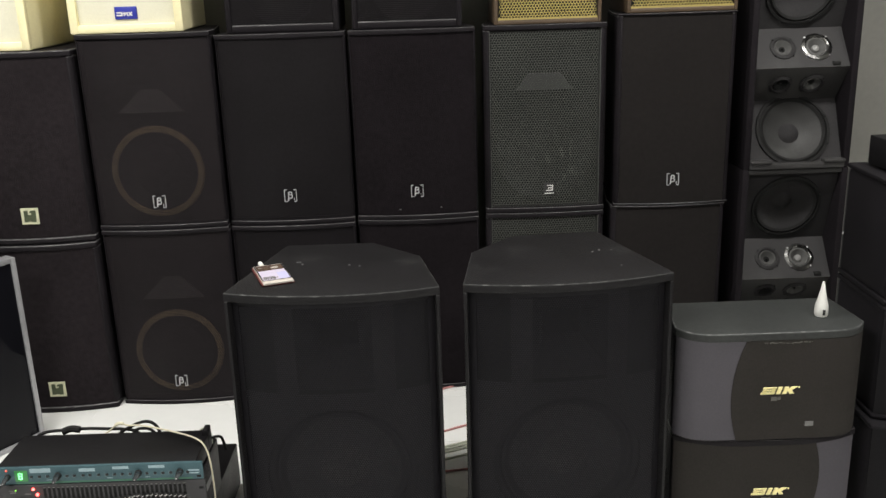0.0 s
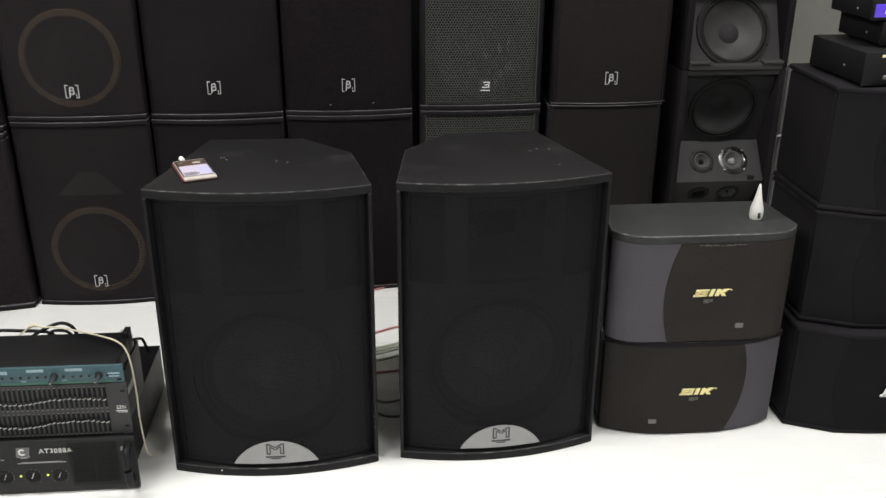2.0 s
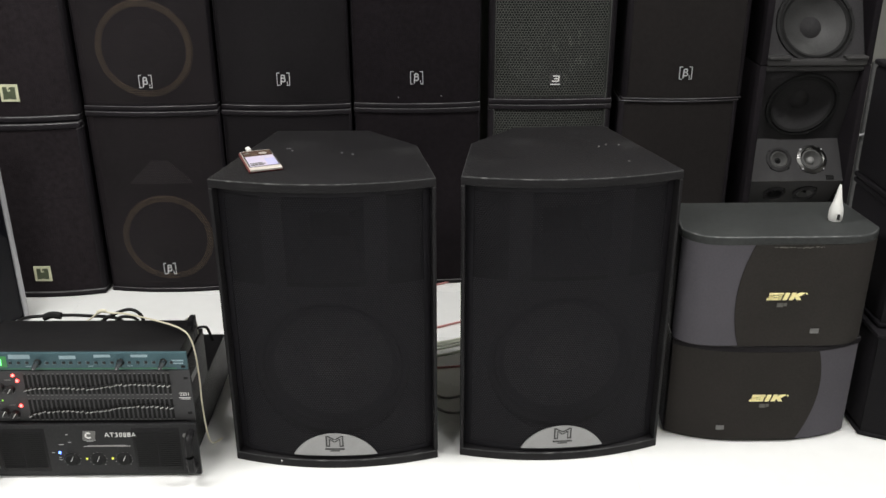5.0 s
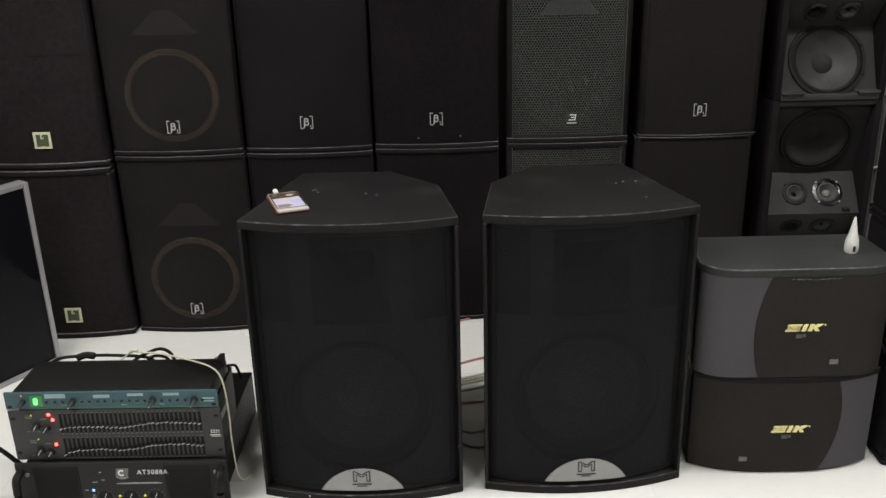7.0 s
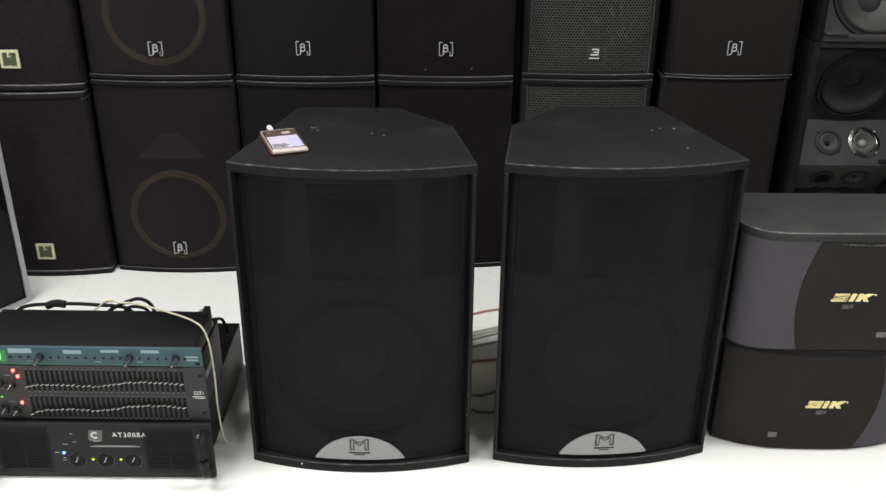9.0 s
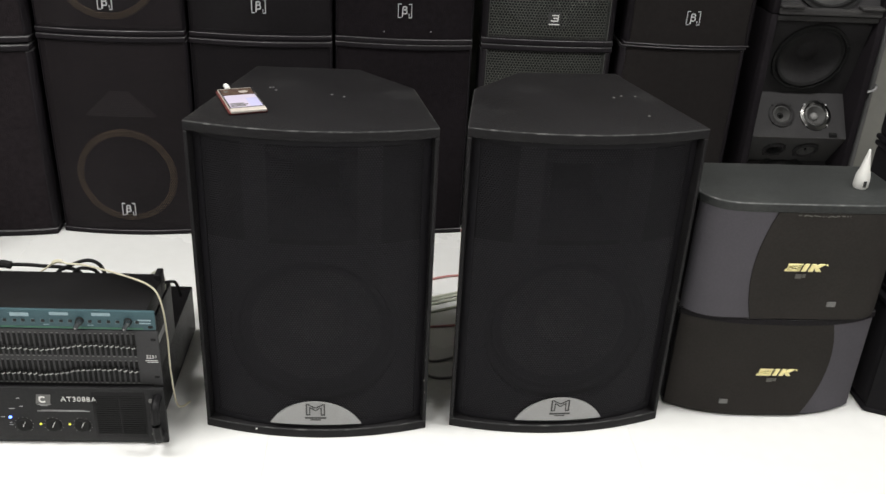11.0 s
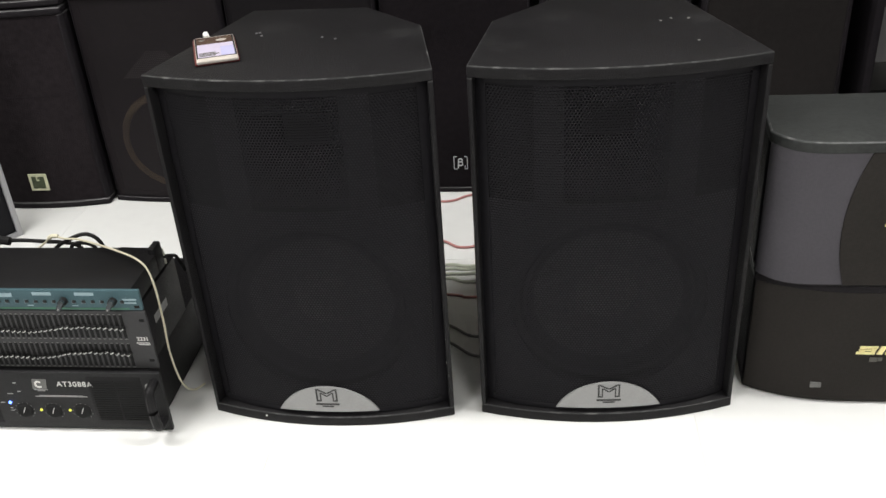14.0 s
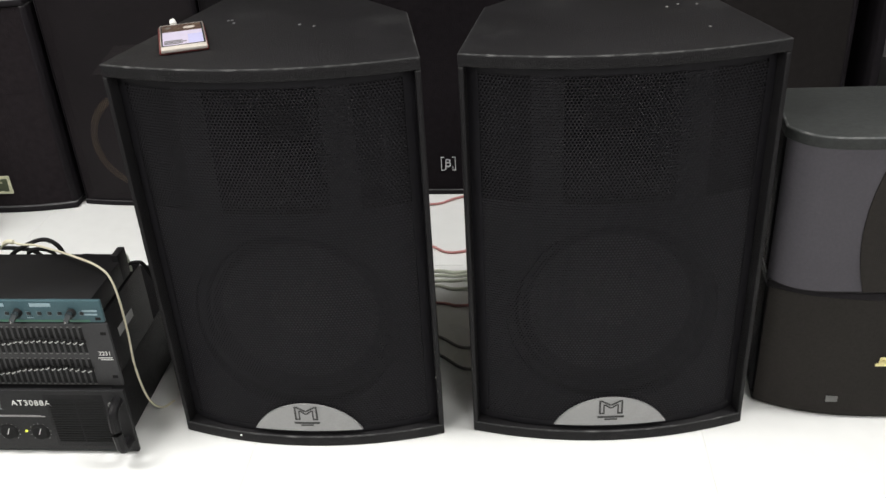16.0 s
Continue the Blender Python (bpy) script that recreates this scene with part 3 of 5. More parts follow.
    mark = bars([(q * x * s, z * s, w * s, h * s, q * k * s) for q in (-1, 1) for x, z, w, h, k in
                 ((12.6, 26.5, 2.0, 19, 0), (5.9, 32.6, 3.6, 6.8, 11.6), (8.0, 23.5, 1.5, 13, 0), (3.8, 27.6, 2.6, 5.6, 7.4), (10.4, 17.6, 6.4, 1.6, 0))]
                + [(0, 12.2 * s, 30 * s, 2.2 * s, 0), (0, 8.8 * s, 15 * s, 1.6 * s, 0)], y - 0.0008, y + 0.001)
    part("badge_print", mark, M_INK, badge)
    # screw sockets on the lid
    for x, yy in screws:
        part("screw", prism([(x + 0.0026 * math.cos(k), yy + 0.0032 * math.sin(k)) for k in [i * math.pi / 4 for i in range(8)]], H - 0.001, H + 0.001), M_STEEL if side == 1 else M_LABEL, t)
    for s in (-1, 1):
        part("grille_screw", lathe([(0, -0.002), (0.0025, -0.002), (0.003, 0.001)], 10), M_RUBBER, t, "", pose(s * (gw / 2 - 0.008), rim(gw / 2 - 0.008), gz0 + 0.016))
    return t


SHARED = {}
left_cab = pa_speaker("stage_loudspeaker", 1, pose(-0.183, 1.99, 0, 0, 0, -0.7), ((-0.104, 0.213), (-0.098, 0.215), (-0.09, 0.197), (0.026, 0.179), (0.052, 0.168)))
pa_speaker("stage_loudspeaker", -1, pose(0.3565, 2.011, 0, 0, 0, 3.4), ((0.098, 0.188), (0.118, 0.2), (0.148, 0.197), (0.14, 0.072)))
part("paint_chip", box(-0.132, -0.128, -0.0306, -0.0275, 0.0135, 0.0162, 0.0008), M_WHITE_INK, left_cab, "small white paint chip")
for cx, cz, w, h in ((0.2355, 0.186, 0.0012, 0.0024), (0.234, 0.131, 0.0026, 0.003), (0.2365, 0.1, 0.0011, 0.003), (0.231, 0.004, 0.011, 0.0014)):
    part("paint_chip", box(cx - w / 2, cx + w / 2, -0.0028, 0.0, cz - h / 2, cz + h / 2), M_LABEL, left_cab, "small grey paint chip")

# ---- back row of stacked cabinets ----


def logo_brackets(parent, at):
    """White square badge of two brackets round a small sign."""
    s = 0.00095
    specs = []
    for q in (-1, 1):
        specs += [(q * 20 * s, 0, 1.8 * s, 42 * s, 0), (q * 15.5 * s, 20 * s, 9 * s, 1.8 * s, 0), (q * 15.5 * s, -20 * s, 9 * s, 1.8 * s, 0)]
    specs += [(-7 * s, -3 * s, 3 * s, 30 * s, 2 * s), (-1 * s, 12.5 * s, 9 * s, 3 * s, 0), (0, 3 * s, 9 * s, 3 * s, 0), (-1 * s, -8.5 * s, 10 * s, 3 * s, 0),
              (4.5 * s, 8 * s, 3 * s, 7 * s, 0), (5.5 * s, -3 * s, 3 * s, 9 * s, 0), (12.5 * s, -12 * s, 2 * s, 7 * s, 0)]
    return part("badge", bars(specs), M_BADGE, parent, "white bracket-shaped badge", at)


def grille_thing(name, label, W, D, H, m, kind, skin=None, soft_rim=0.003, taper=0.8, bulge=0.02, lid_t=0.011, e=0.012, group="stacked loudspeakers along the wall"):
    """Back-row cabinet with a full front grille; kind chooses the front."""
    t = thing(name, label, "loudspeaker", m, group)
    front = bow(W, bulge)
    N = 10
    arc = [(W * (i / N - 0.5), front(W * (i / N - 0.5)) + (0.05 if kind in ("mesh", "grey") else 0.022)) for i in range(N + 1)]
    body = arc + [(W / 2 - 0.001, 0.1), (W / 2 * taper, D), (-W / 2 * taper, D), (-W / 2 + 0.001, 0.1)]
    cover = M_CARPET
    lid = [(x, front(x)) for x, _ in arc] + body[N + 1:]
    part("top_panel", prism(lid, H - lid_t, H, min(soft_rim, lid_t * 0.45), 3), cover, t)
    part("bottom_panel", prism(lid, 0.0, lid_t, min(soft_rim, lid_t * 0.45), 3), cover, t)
    part("shell", prism(body, lid_t - 0.002, H - lid_t + 0.002, 0.003, 1), M_BAFFLE if kind in ("mesh", "grey") else cover, t)
    gw, gz0, gz1 = W - 2 * e, lid_t + 0.001, H - lid_t - 0.001
    for s in (-1, 1):
        xe, xi = s * W / 2, s * (W / 2 - e)
        poly = [(xe, front(xe) + 0.012), (xe - s * 0.6 * e, front(xi) + 0.003), (xi, front(xi) + 0.002), (xi, 0.06), (xe, 0.06)]
        part("side_rail", prism(poly if s > 0 else poly[::-1], lid_t, H - lid_t, 0.003, 2), cover, t)
    if kind == "foam":
        part("grille", sheet(-gw / 2, gw / 2, gz0, gz1, lambda x, z: front(x) + 0.006, 14, 4, 0.012), skin or M_FOAM, t)
    elif kind == "cloth":
        part("grille", sheet(-gw / 2, gw / 2, gz0, gz1, lambda x, z: front(x) + 0.006, 14, 4, 0.012), M_FOAM_BROWN, t)
    else:
        pitch, hole, mat = (0.0088, 0.0074, M_GRILLE_GREY) if kind == "grey" else (0.006, 0.0037, skin or M_GRILLE_BACK)
        key = (kind, round(W, 3), round(H, 3))
        if key not in SHARED:
            SHARED[key] = perforated(gw + 0.004, gz1 - gz0, pitch, hole, lambda x, z: front(x) + 0.006, 0.0012 if kind == "grey" else 0, "grille", mat)
        part("grille", SHARED[key], mat, t, "", pose(0, 0, H / 2))
        if kind == "grey":
            for q in (-1, 1):
                part("grille_edge", box(q * gw / 2 - 0.0015, q * gw / 2 + 0.0015, front(gw / 2) + 0.003, front(gw / 2) + 0.02, gz0, gz1), mat, t)
            wo = part("woofer", lathe([(0.165, 0.0), (0.16, -0.006), (0.145, 0.0), (0.05, 0.03), (0, 0.02)], 40), M_CONE, t, "", pose(0, 0.014, 0.2))
            part("horn", flat([(-0.09, 0.4), (0.09, 0.4), (0.05, 0.45), (-0.05, 0.45)], 0.004, 0.03), M_HORN, t)
    return t, front


def beta_unit(label, m, kind, W=0.408, H=0.61, ring=False, badge=0.086, D=0.36):
    t, front = grille_thing("loudspeaker", label, W, D, H, m, kind, M_GRILLE_BROWN if ring else None, lid_t=0.006 if kind == "cloth" else 0.015, e=0.016 if kind == "cloth" else 0.0065)
    if badge:
        logo_brackets(t, pose(0.0, front(0) + 0.003, badge))
    if kind == "foam" and m.translation.z > 0.1:
        for x, z in ((-0.058, 0.034), (0.076, 0.038)):
            part("staple", box(x - 0.002, x + 0.002, front(x) + 0.003, front(x) + 0.008, z - 0.0012, z + 0.0012), M_STEEL, t)
    if ring:
        wo = part("woofer", lathe([(0.128, 0.0), (0.06, 0.035), (0.045, 0.028), (0, 0.024)], 44), M_CONE, t, "", pose(0, 0.008, 0.185))
        part("woofer_ring", lathe([(0.126, 0.003), (0.13, -0.005), (0.144, -0.005), (0.148, 0.004)], 56), M_GASKET, wo, "worn tan ring round the woofer")
        horn = bmesh.new()
        up = [(-0.028, 0.446), (0.028, 0.446)]
        lo = [(-0.1, 0.376), (0.1, 0.376)]
        f = [horn.verts.new((lo[0][0], -0.001, lo[0][1])), horn.verts.new((lo[1][0], -0.001, lo[1][1])), horn.verts.new((up[1][0], 0.018, up[1][1])), horn.verts.new((up[0][0], 0.018, up[0][1]))]
        horn.faces.new(f)
        g = [horn.verts.new((v.co.x, 0.02, v.co.z)) for v in f]
        for i in range(4):
            horn.faces.new((f[i], g[i], g[(i + 1) % 4], f[(i + 1) % 4]))
        part("horn", horn, M_STEEL_PAINT, t, "grey sloping horn lip")
    return t


H1 = 0.611
LAB_C1 = "black loudspeaker, tan woofer ring showing through grille"
beta_unit(LAB_C1 + ", on the floor", pose(-0.815, 2.942, 0), "mesh", 0.412, 0.616, ring=True)
beta_unit(LAB_C1 + ", stacked on another", pose(-0.818, 2.95, 0.617), "mesh", 0.412, 0.619, ring=True, badge=0.092)
beta_unit("black loudspeaker with fine perforated grille, standing on the floor", pose(-0.402, 2.965, 0), "mesh", 0.406)
beta_unit("black loudspeaker with fine perforated grille, stacked on another", pose(-0.402, 2.975, H1), "mesh", 0.406, 0.61, badge=0.097)
beta_unit("black loudspeaker with plain foam front, standing on the floor", pose(0.009, 2.985, 0), "foam", 0.4, badge=0.092)
beta_unit("black loudspeaker with plain foam front, stacked on another", pose(0.009, 2.985, H1), "foam", 0.399, 0.61, badge=0.096)
beta_unit("brownish black cloth-fronted loudspeaker, standing on the floor", pose(0.838, 2.985, 0), "cloth", 0.378, 0.628, badge=0)
beta_unit("brownish black cloth-fronted loudspeaker, stacked on another", pose(0.845, 2.985, 0.63), "cloth", 0.378, 0.615)


def plate_badge(t, x, y, z):
    b = part("badge", flat([(-0.027, -0.026), (0.027, -0.026), (0.027, 0.026), (-0.027, 0.026)], -0.002, 0.002), M_PLATE, t, "small square cream badge", pose(x, y, z))
    part("badge_print", bars([(-0.0115, 0, 0.0135, 0.038, 0.001), (0.0125, 0.0, 0.0145, 0.038, 0.001), (0.0, -0.006, 0.012, 0.022, 0.002), (0.003, 0.014, 0.005, 0.008, 0.004)], -0.003, -0.0015), M_GREEN_INK, b)


for z, yy, hh in ((0.0, 2.918, 0.588), (0.59, 2.925, 0.605)):
    t, front = grille_thing("loudspeaker", "black foam-fronted loudspeaker with square cream badge, " + ("on the floor" if z == 0 else "stacked on another"), 0.43, 0.38, hh, pose(-1.248, yy, z), "foam", M_FOAM_GREY, 0.006, bulge=0.028, lid_t=0.02, e=0.014)
    part("grille_seam", sheet(-0.2, 0.2, hh * 0.585, hh * 0.585 + 0.002, lambda x, z: front(x) + 0.0052, 14, 1, 0.001), M_TOWER_SIDE, t)
    plate_badge(t, 0.026, front(0.026) + 0.004, 0.086 if z == 0 else 0.094)

for z, hh in ((0.0, 0.616), (0.618, 0.604)):
    t, front = grille_thing("loudspeaker", "black loudspeaker with worn grey-green steel grille, " + ("on the floor" if z == 0 else "stacked on another"), 0.39, 0.36, hh, pose(0.429, 2.988, z), "grey", bulge=0.012, lid_t=0.016, e=0.019)
    if z:
        b = part("badge", flat([(-0.018, -0.02), (0.018, -0.02), (0.018, 0.02), (-0.018, 0.02)], -0.001, 0.002), M_INK, t, "small dark square badge", pose(0.012, front(0) + 0.004, 0.078))
        part("badge_print", bars([(0.003, 0.011, 0.02, 0.003, 0), (0.003, 0.003, 0.012, 0.003, 0), (0.0, -0.005, 0.02, 0.003, 0), (0.011, 0.003, 0.003, 0.018, 0.002), (0, -0.015, 0.03, 0.0025, 0)], -0.002, -0.0005), M_WHITE_INK, b)

# ---- units on top of the back row ----


def cream_unit(x, y, z, yaw, badge):
    t = thing("cream_loudspeaker", "cream loudspeaker with pale cloth front" + (" and blue badge" if badge else "") + " on black cabinet", "loudspeaker", pose(x, y, z, 0, 0, yaw), "small loudspeakers on top")
    W, H = 0.345, 0.42
    part("body", prism([(-W / 2, 0.0), (W / 2, 0.0), (W / 2 - 0.004, 0.33), (-W / 2 + 0.004, 0.33)], 0, H, 0.008, 3), M_CREAM, t)
    fr = bmesh.new()
    for a in ((-W / 2, -W / 2 + 0.026, 0, H), (W / 2 - 0.026, W / 2, 0, H)):
        box(a[0], a[1], -0.018, 0.004, a[2], a[3], 0.004, bm=fr)
    for a in ((0, 0.026), (H - 0.026, H)):
        box(-W / 2 + 0.024, W / 2 - 0.024, -0.018, 0.004, a[0], a[1], 0.004, bm=fr)
    part("front_frame", fr, M_CREAM, t)
    part("grille", sheet(-W / 2 + 0.026, W / 2 - 0.026, 0.026, H - 0.026, lambda x, z: -0.004, 4, 4, 0.003), M_CREAM_CLOTH, t)
    if badge:
        b = part("badge", box(-0.034, 0.034, -0.009, -0.004, 0.04, 0.078, 0.002), M_BLUE, t, "blue rectangular badge", pose(0, 0, 0))
        s = 0.001
        part("badge_print", bars([(-19 * s, 60 * s, 16 * s, 4 * s, 0), (-19 * s, 52 * s, 18 * s, 4 * s, 0), (-12 * s, 56 * s, 4 * s, 9 * s, 0), (-5 * s, 56 * s, 3 * s, 12 * s, 0), (0, 57 * s, 3 * s, 8 * s, 2 * s), (5 * s, 56 * s, 3 * s, 12 * s, 0),
                                 (14 * s, 56 * s, 4 * s, 12 * s, 10 * s), (14 * s, 56 * s, 4 * s, 12 * s, -10 * s)], -0.0105, -0.0085), M_WHITE_INK, b)
    return t


cream_unit(-1.318, 2.945, 1.1965, -3, False)
cream_unit(-0.861, 2.975, 1.2375, 0.5, True)


def mesh_top_unit(x, y, z, W):
    t = thing("small_loudspeaker", "black louvre-fronted small loudspeaker standing on a taller one", "loudspeaker", pose(x, y, z), "small loudspeakers on top")
    H = 0.34
    part("body", box(-W / 2, W / 2, 0.0, 0.26, 0, H, 0.006), M_CARPET, t)
    for a in ((-W / 2, -W / 2 + 0.018, 0, H), (W / 2 - 0.018, W / 2, 0, H)):
        part("side_rail", box(a[0], a[1], -0.014, 0.003, a[2], a[3], 0.004), M_CARPET, t)
    for a in ((0, 0.024), (H - 0.024, H)):
        part("cross_rail", box(-W / 2 + 0.017, W / 2 - 0.017, -0.014, 0.003, a[0], a[1], 0.004), M_CARPET, t)
    n = 50
    sl = mesh_of(box(-W / 2 + 0.018, W / 2 - 0.018, -0.01, -0.0075, -0.0018, 0.0018), "slat", M_GRILLE_BACK)
    for i in range(n):
        part("slat", sl, M_GRILLE_BACK, t, "", pose(0, 0, 0.026 + (H - 0.052) * (i + 0.5) / n))
    part("baffle", box(-W / 2 + 0.017, W / 2 - 0.017, -0.0035, 0.001, 0.023, H - 0.023), M_BAFFLE, t)
    part("woofer", lathe([(0.112, 0.0), (0.108, -0.002), (0.1, -0.001), (0.05, -0.0026), (0, -0.003)], 40), M_CONE_GREY, t, "", pose(0, -0.0036, 0.13))
    return t


mesh_top_unit(-0.392, 3.02, 1.2225, 0.352)
mesh_top_unit(-0.003, 3.02, 1.2225, 0.344)


def yellow_unit(x, y, z, W):
    t = thing("yellow_loudspeaker", "small wooden loudspeaker with yellow perforated grille standing on a taller one", "loudspeaker", pose(x, y, z), "small loudspeakers on top")
    H = 0.34
    part("body", box(-W / 2, W / 2, 0.004, 0.26, 0, H, 0.006), M_WOOD, t)
    for a in ((-W / 2, -W / 2 + 0.012, 0, H), (W / 2 - 0.012, W / 2, 0, H)):
        part("side_rail", box(a[0], a[1], -0.012, 0.006, a[2], a[3], 0.003), M_WOOD, t)
    for a in ((0, 0.014), (H - 0.014, H)):
        part("cross_rail", box(-W / 2 + 0.011, W / 2 - 0.011, -0.012, 0.006, a[0], a[1], 0.003), M_WOOD, t)
    part("inner_edge", box(-W / 2 + 0.012, W / 2 - 0.012, -0.009, -0.004, 0.014, 0.02), M_GRILLE_YELLOW, t)
    part("grille", perforated(W - 0.03, H - 0.03, 0.0095, 0.0078, lambda x, z: -0.008, 0.0012, "grille", M_GRILLE_YELLOW), M_GRILLE_YELLOW, t, "", pose(0, 0, H / 2))
    part("backing", box(-W / 2 + 0.014, W / 2 - 0.014, -0.002, 0.003, 0.015, H - 0.015), M_BAFFLE, t)
    part("badge", box(-0.014, 0.014, -0.011, -0.007, 0.075, 0.088, 0.002), M_GREEN_INK, t, "small dark green badge")
    return t


yellow_unit(0.437, 3.0, 1.223, 0.336)
yellow_unit(0.86, 3.005, 1.246, 0.348)

# ---- open two-way tower ----


def cone_driver(t, r, at, mat=None):
    wo = part("woofer", lathe([(r * 0.80, 0.0), (r * 0.86, -0.006), (r * 0.92, -0.001), (r * 0.93, -0.006), (r, -0.006), (r * 1.01, 0.002)], 44), M_RUBBER, t, "", at)
    part("cone", lathe([(r * 0.84, -0.001), (r * 0.6, r * 0.16), (r * 0.28, r * 0.3), (r * 0.26, r * 0.3)], 44), mat or M_CONE_GREY, wo, "dusty grey paper cone")
    part("dust_cap", lathe([(r * 0.28, r * 0.3), (r * 0.19, r * 0.22), (0, r * 0.18)], 32), M_BOARD, wo)
    lug = mesh_of(box(-0.007, 0.007, -0.008, 0.002, -0.004, 0.004, 0.002), "lug", M_RUBBER)
    for k in range(8):
        an = k * math.pi / 4 + math.pi / 8
        part("lug", lug, M_RUBBER, wo, "", Matrix.Translation((r * 0.98 * math.cos(an), 0, r * 0.98 * math.sin(an))) @ Matrix.Rotation(-an + math.pi / 2, 4, "Y"))
    return wo


def tweeter(t, r, at, bright, dim, pale=False):
    """Small cone tweeter on a round flange, seen with a bullet or a pale dome in its middle."""
    rim_mat = M_RING if bright else M_BOARD if dim else M_WEDGE
    tw = part("tweeter", lathe([(r * 1.12, 0.002), (r * 1.12, -0.003), (r, -0.005), (r * 0.9, -0.007), (r * 0.8, -0.004), (r * 0.76, -0.001)], 32), rim_mat, t, "tweeter with chrome ring" if bright else "", at)
    part("cone", lathe([(r * 0.78, -0.001), (r * 0.66, -0.004), (r * 0.6, 0.0), (r * 0.3, r * 0.3), (r * 0.26, r * 0.3)], 32), M_CONE if dim and not pale else M_TWEETER, tw)
    if bright:
        part("dust_cap", lathe([(r * 0.3, r * 0.3), (r * 0.26, r * 0.12), (r * 0.14, r * 0.02), (0, 0.0)], 24), M_CONE_PALE, tw, "pale dome")
    else:
        part("dust_cap", lathe([(r * 0.28, r * 0.3), (r * 0.12, r * 0.24), (r * 0.1, r * 0.02), (0, -0.001)], 24), M_RUBBER, tw)
    for k in range(4):
        an = k * math.pi / 2 + math.pi / 4
        part("screw", lathe([(0, -0.006), (0.003, -0.006), (0.0035, 0.001)], 8), M_STEEL if bright else M_RUBBER, tw, "", pose(r * 1.1 * math.cos(an), 0.001, r * 1.1 * math.sin(an)))
    return tw


def tower_unit(m, W, H):
    """Open cabinet whose front folds in and out: two woofer boards and a wedge of four tweeters."""
    t = thing("open_loudspeaker", "tall black open-fronted loudspeaker with grey cones and small tweeters", "loudspeaker", m, "stacked open loudspeakers")
    D = 0.36
    for s in (-1, 1):
        part("side_panel", box(min(s * W / 2, s * (W / 2 - 0.022)), max(s * W / 2, s * (W / 2 - 0.022)), -0.004, D, 0.0, H, 0.004), M_TOWER_SIDE, t)
    part("bottom_panel", box(-W / 2 + 0.02, W / 2 - 0.02, -0.014, D, 0, 0.02, 0.004), M_BOARD_LIGHT, t)
    part("top_panel", box(-W / 2 + 0.02, W / 2 - 0.02, -0.002, D, H - 0.018, H - 0.001, 0.004), M_BOARD_LIGHT, t)
    part("back_panel", box(-W / 2 + 0.02, W / 2 - 0.02, D - 0.02, D, 0.018, H - 0.018), M_CARPET, t)
    for s in (-1, 1):
        part("foot", box(s * 0.12 - 0.035, s * 0.12 + 0.035, -0.022, 0.01, 0.02, 0.03, 0.004), M_BOARD_LIGHT, t)
    # the folds: (z, y) from the foot upwards
    fold = [(0.02, 0.008), (0.212, 0.1), (0.325, 0.008), (0.443, 0.1), (H - 0.018, 0.02)]
    w = W - 0.044
    kinds = [[(0, 0.122)], [(-0.052, 0.033), (0.052, 0.036)], [(-0.052, 0.037), (0.057, 0.044)], [(0, 0.116)]]
    for i, ((z0, y0), (z1, y1)) in enumerate(zip(fold, fold[1:])):
        tilt = -math.degrees(math.atan2(y1 - y0, z1 - z0))
        bm = holed(w, math.hypot(y1 - y0, z1 - z0), [(x, 0, q * 0.86) for x, q in kinds[i]], 0.012)
        # Lower tweeter board faces down; a paler colour stands in for bounced light.
        b = part("woofer_board" if i in (0, 3) else "tweeter_board", bm, M_WEDGE if i == 2 else M_BOARD_LIGHT if i == 1 else M_BOARD, t, "", pose(0, (y0 + y1) / 2, (z0 + z1) / 2, tilt))
        for x, q in kinds[i]:
            if i in (0, 3):
                # The down-facing woofer's cone takes the darker board colour in place of shade.
                cone_driver(b, q, pose(x, -0.001, 0), None if i == 0 else M_BOARD)
            else:
                tweeter(b, q, pose(x, -0.001, 0), i == 2 and x > 0, i == 1, x > 0)
    part("label_plate", box(0.098, 0.122, 0.008, 0.03, 0.33, 0.341, 0.002), M_RUBBER, t)
    return t


tower_unit(pose(1.255, 2.985, 0.025), 0.35, 0.709)
tower_unit(pose(1.255, 2.985, 0.735), 0.35, 0.709)
plinth = thing("plinth", "low black wooden plinth under the open loudspeakers", "plinth", pose(1.255, 3.0, 0))
part("board", box(-0.17, 0.17, 0, 0.33, 0, 0.025, 0.002), M_CARPET, plinth)

pipe = thing("pipe", "thin grey metal pipe standing against the wall beside the tower", "pipe", pose(1.448, 3.0, 0))
part("tube", sweep([(0, 0, 0), (0, 0, 0.3), (0, 0, 0.74)], 0.0085, 10, 2), M_PIPE, pipe)
part("clip", sweep([(-0.02, -0.012, 0.505), (0.0, -0.014, 0.512), (0.012, -0.008, 0.52), (0.014, 0.006, 0.524)], 0.004, 8, 4), M_STEEL, pipe)

# ---- two-tone lounge loudspeakers ----


def slab_outline(W, D, bulge, taper, power=2, N=24):
    f = bow(W, bulge, power)
    xs = [-W / 2 * math.cos(math.pi * i / N) for i in range(N + 1)]
    return [(x, f(x)) for x in xs] + [(W / 2 * taper, D), (-W / 2 * taper, D)]


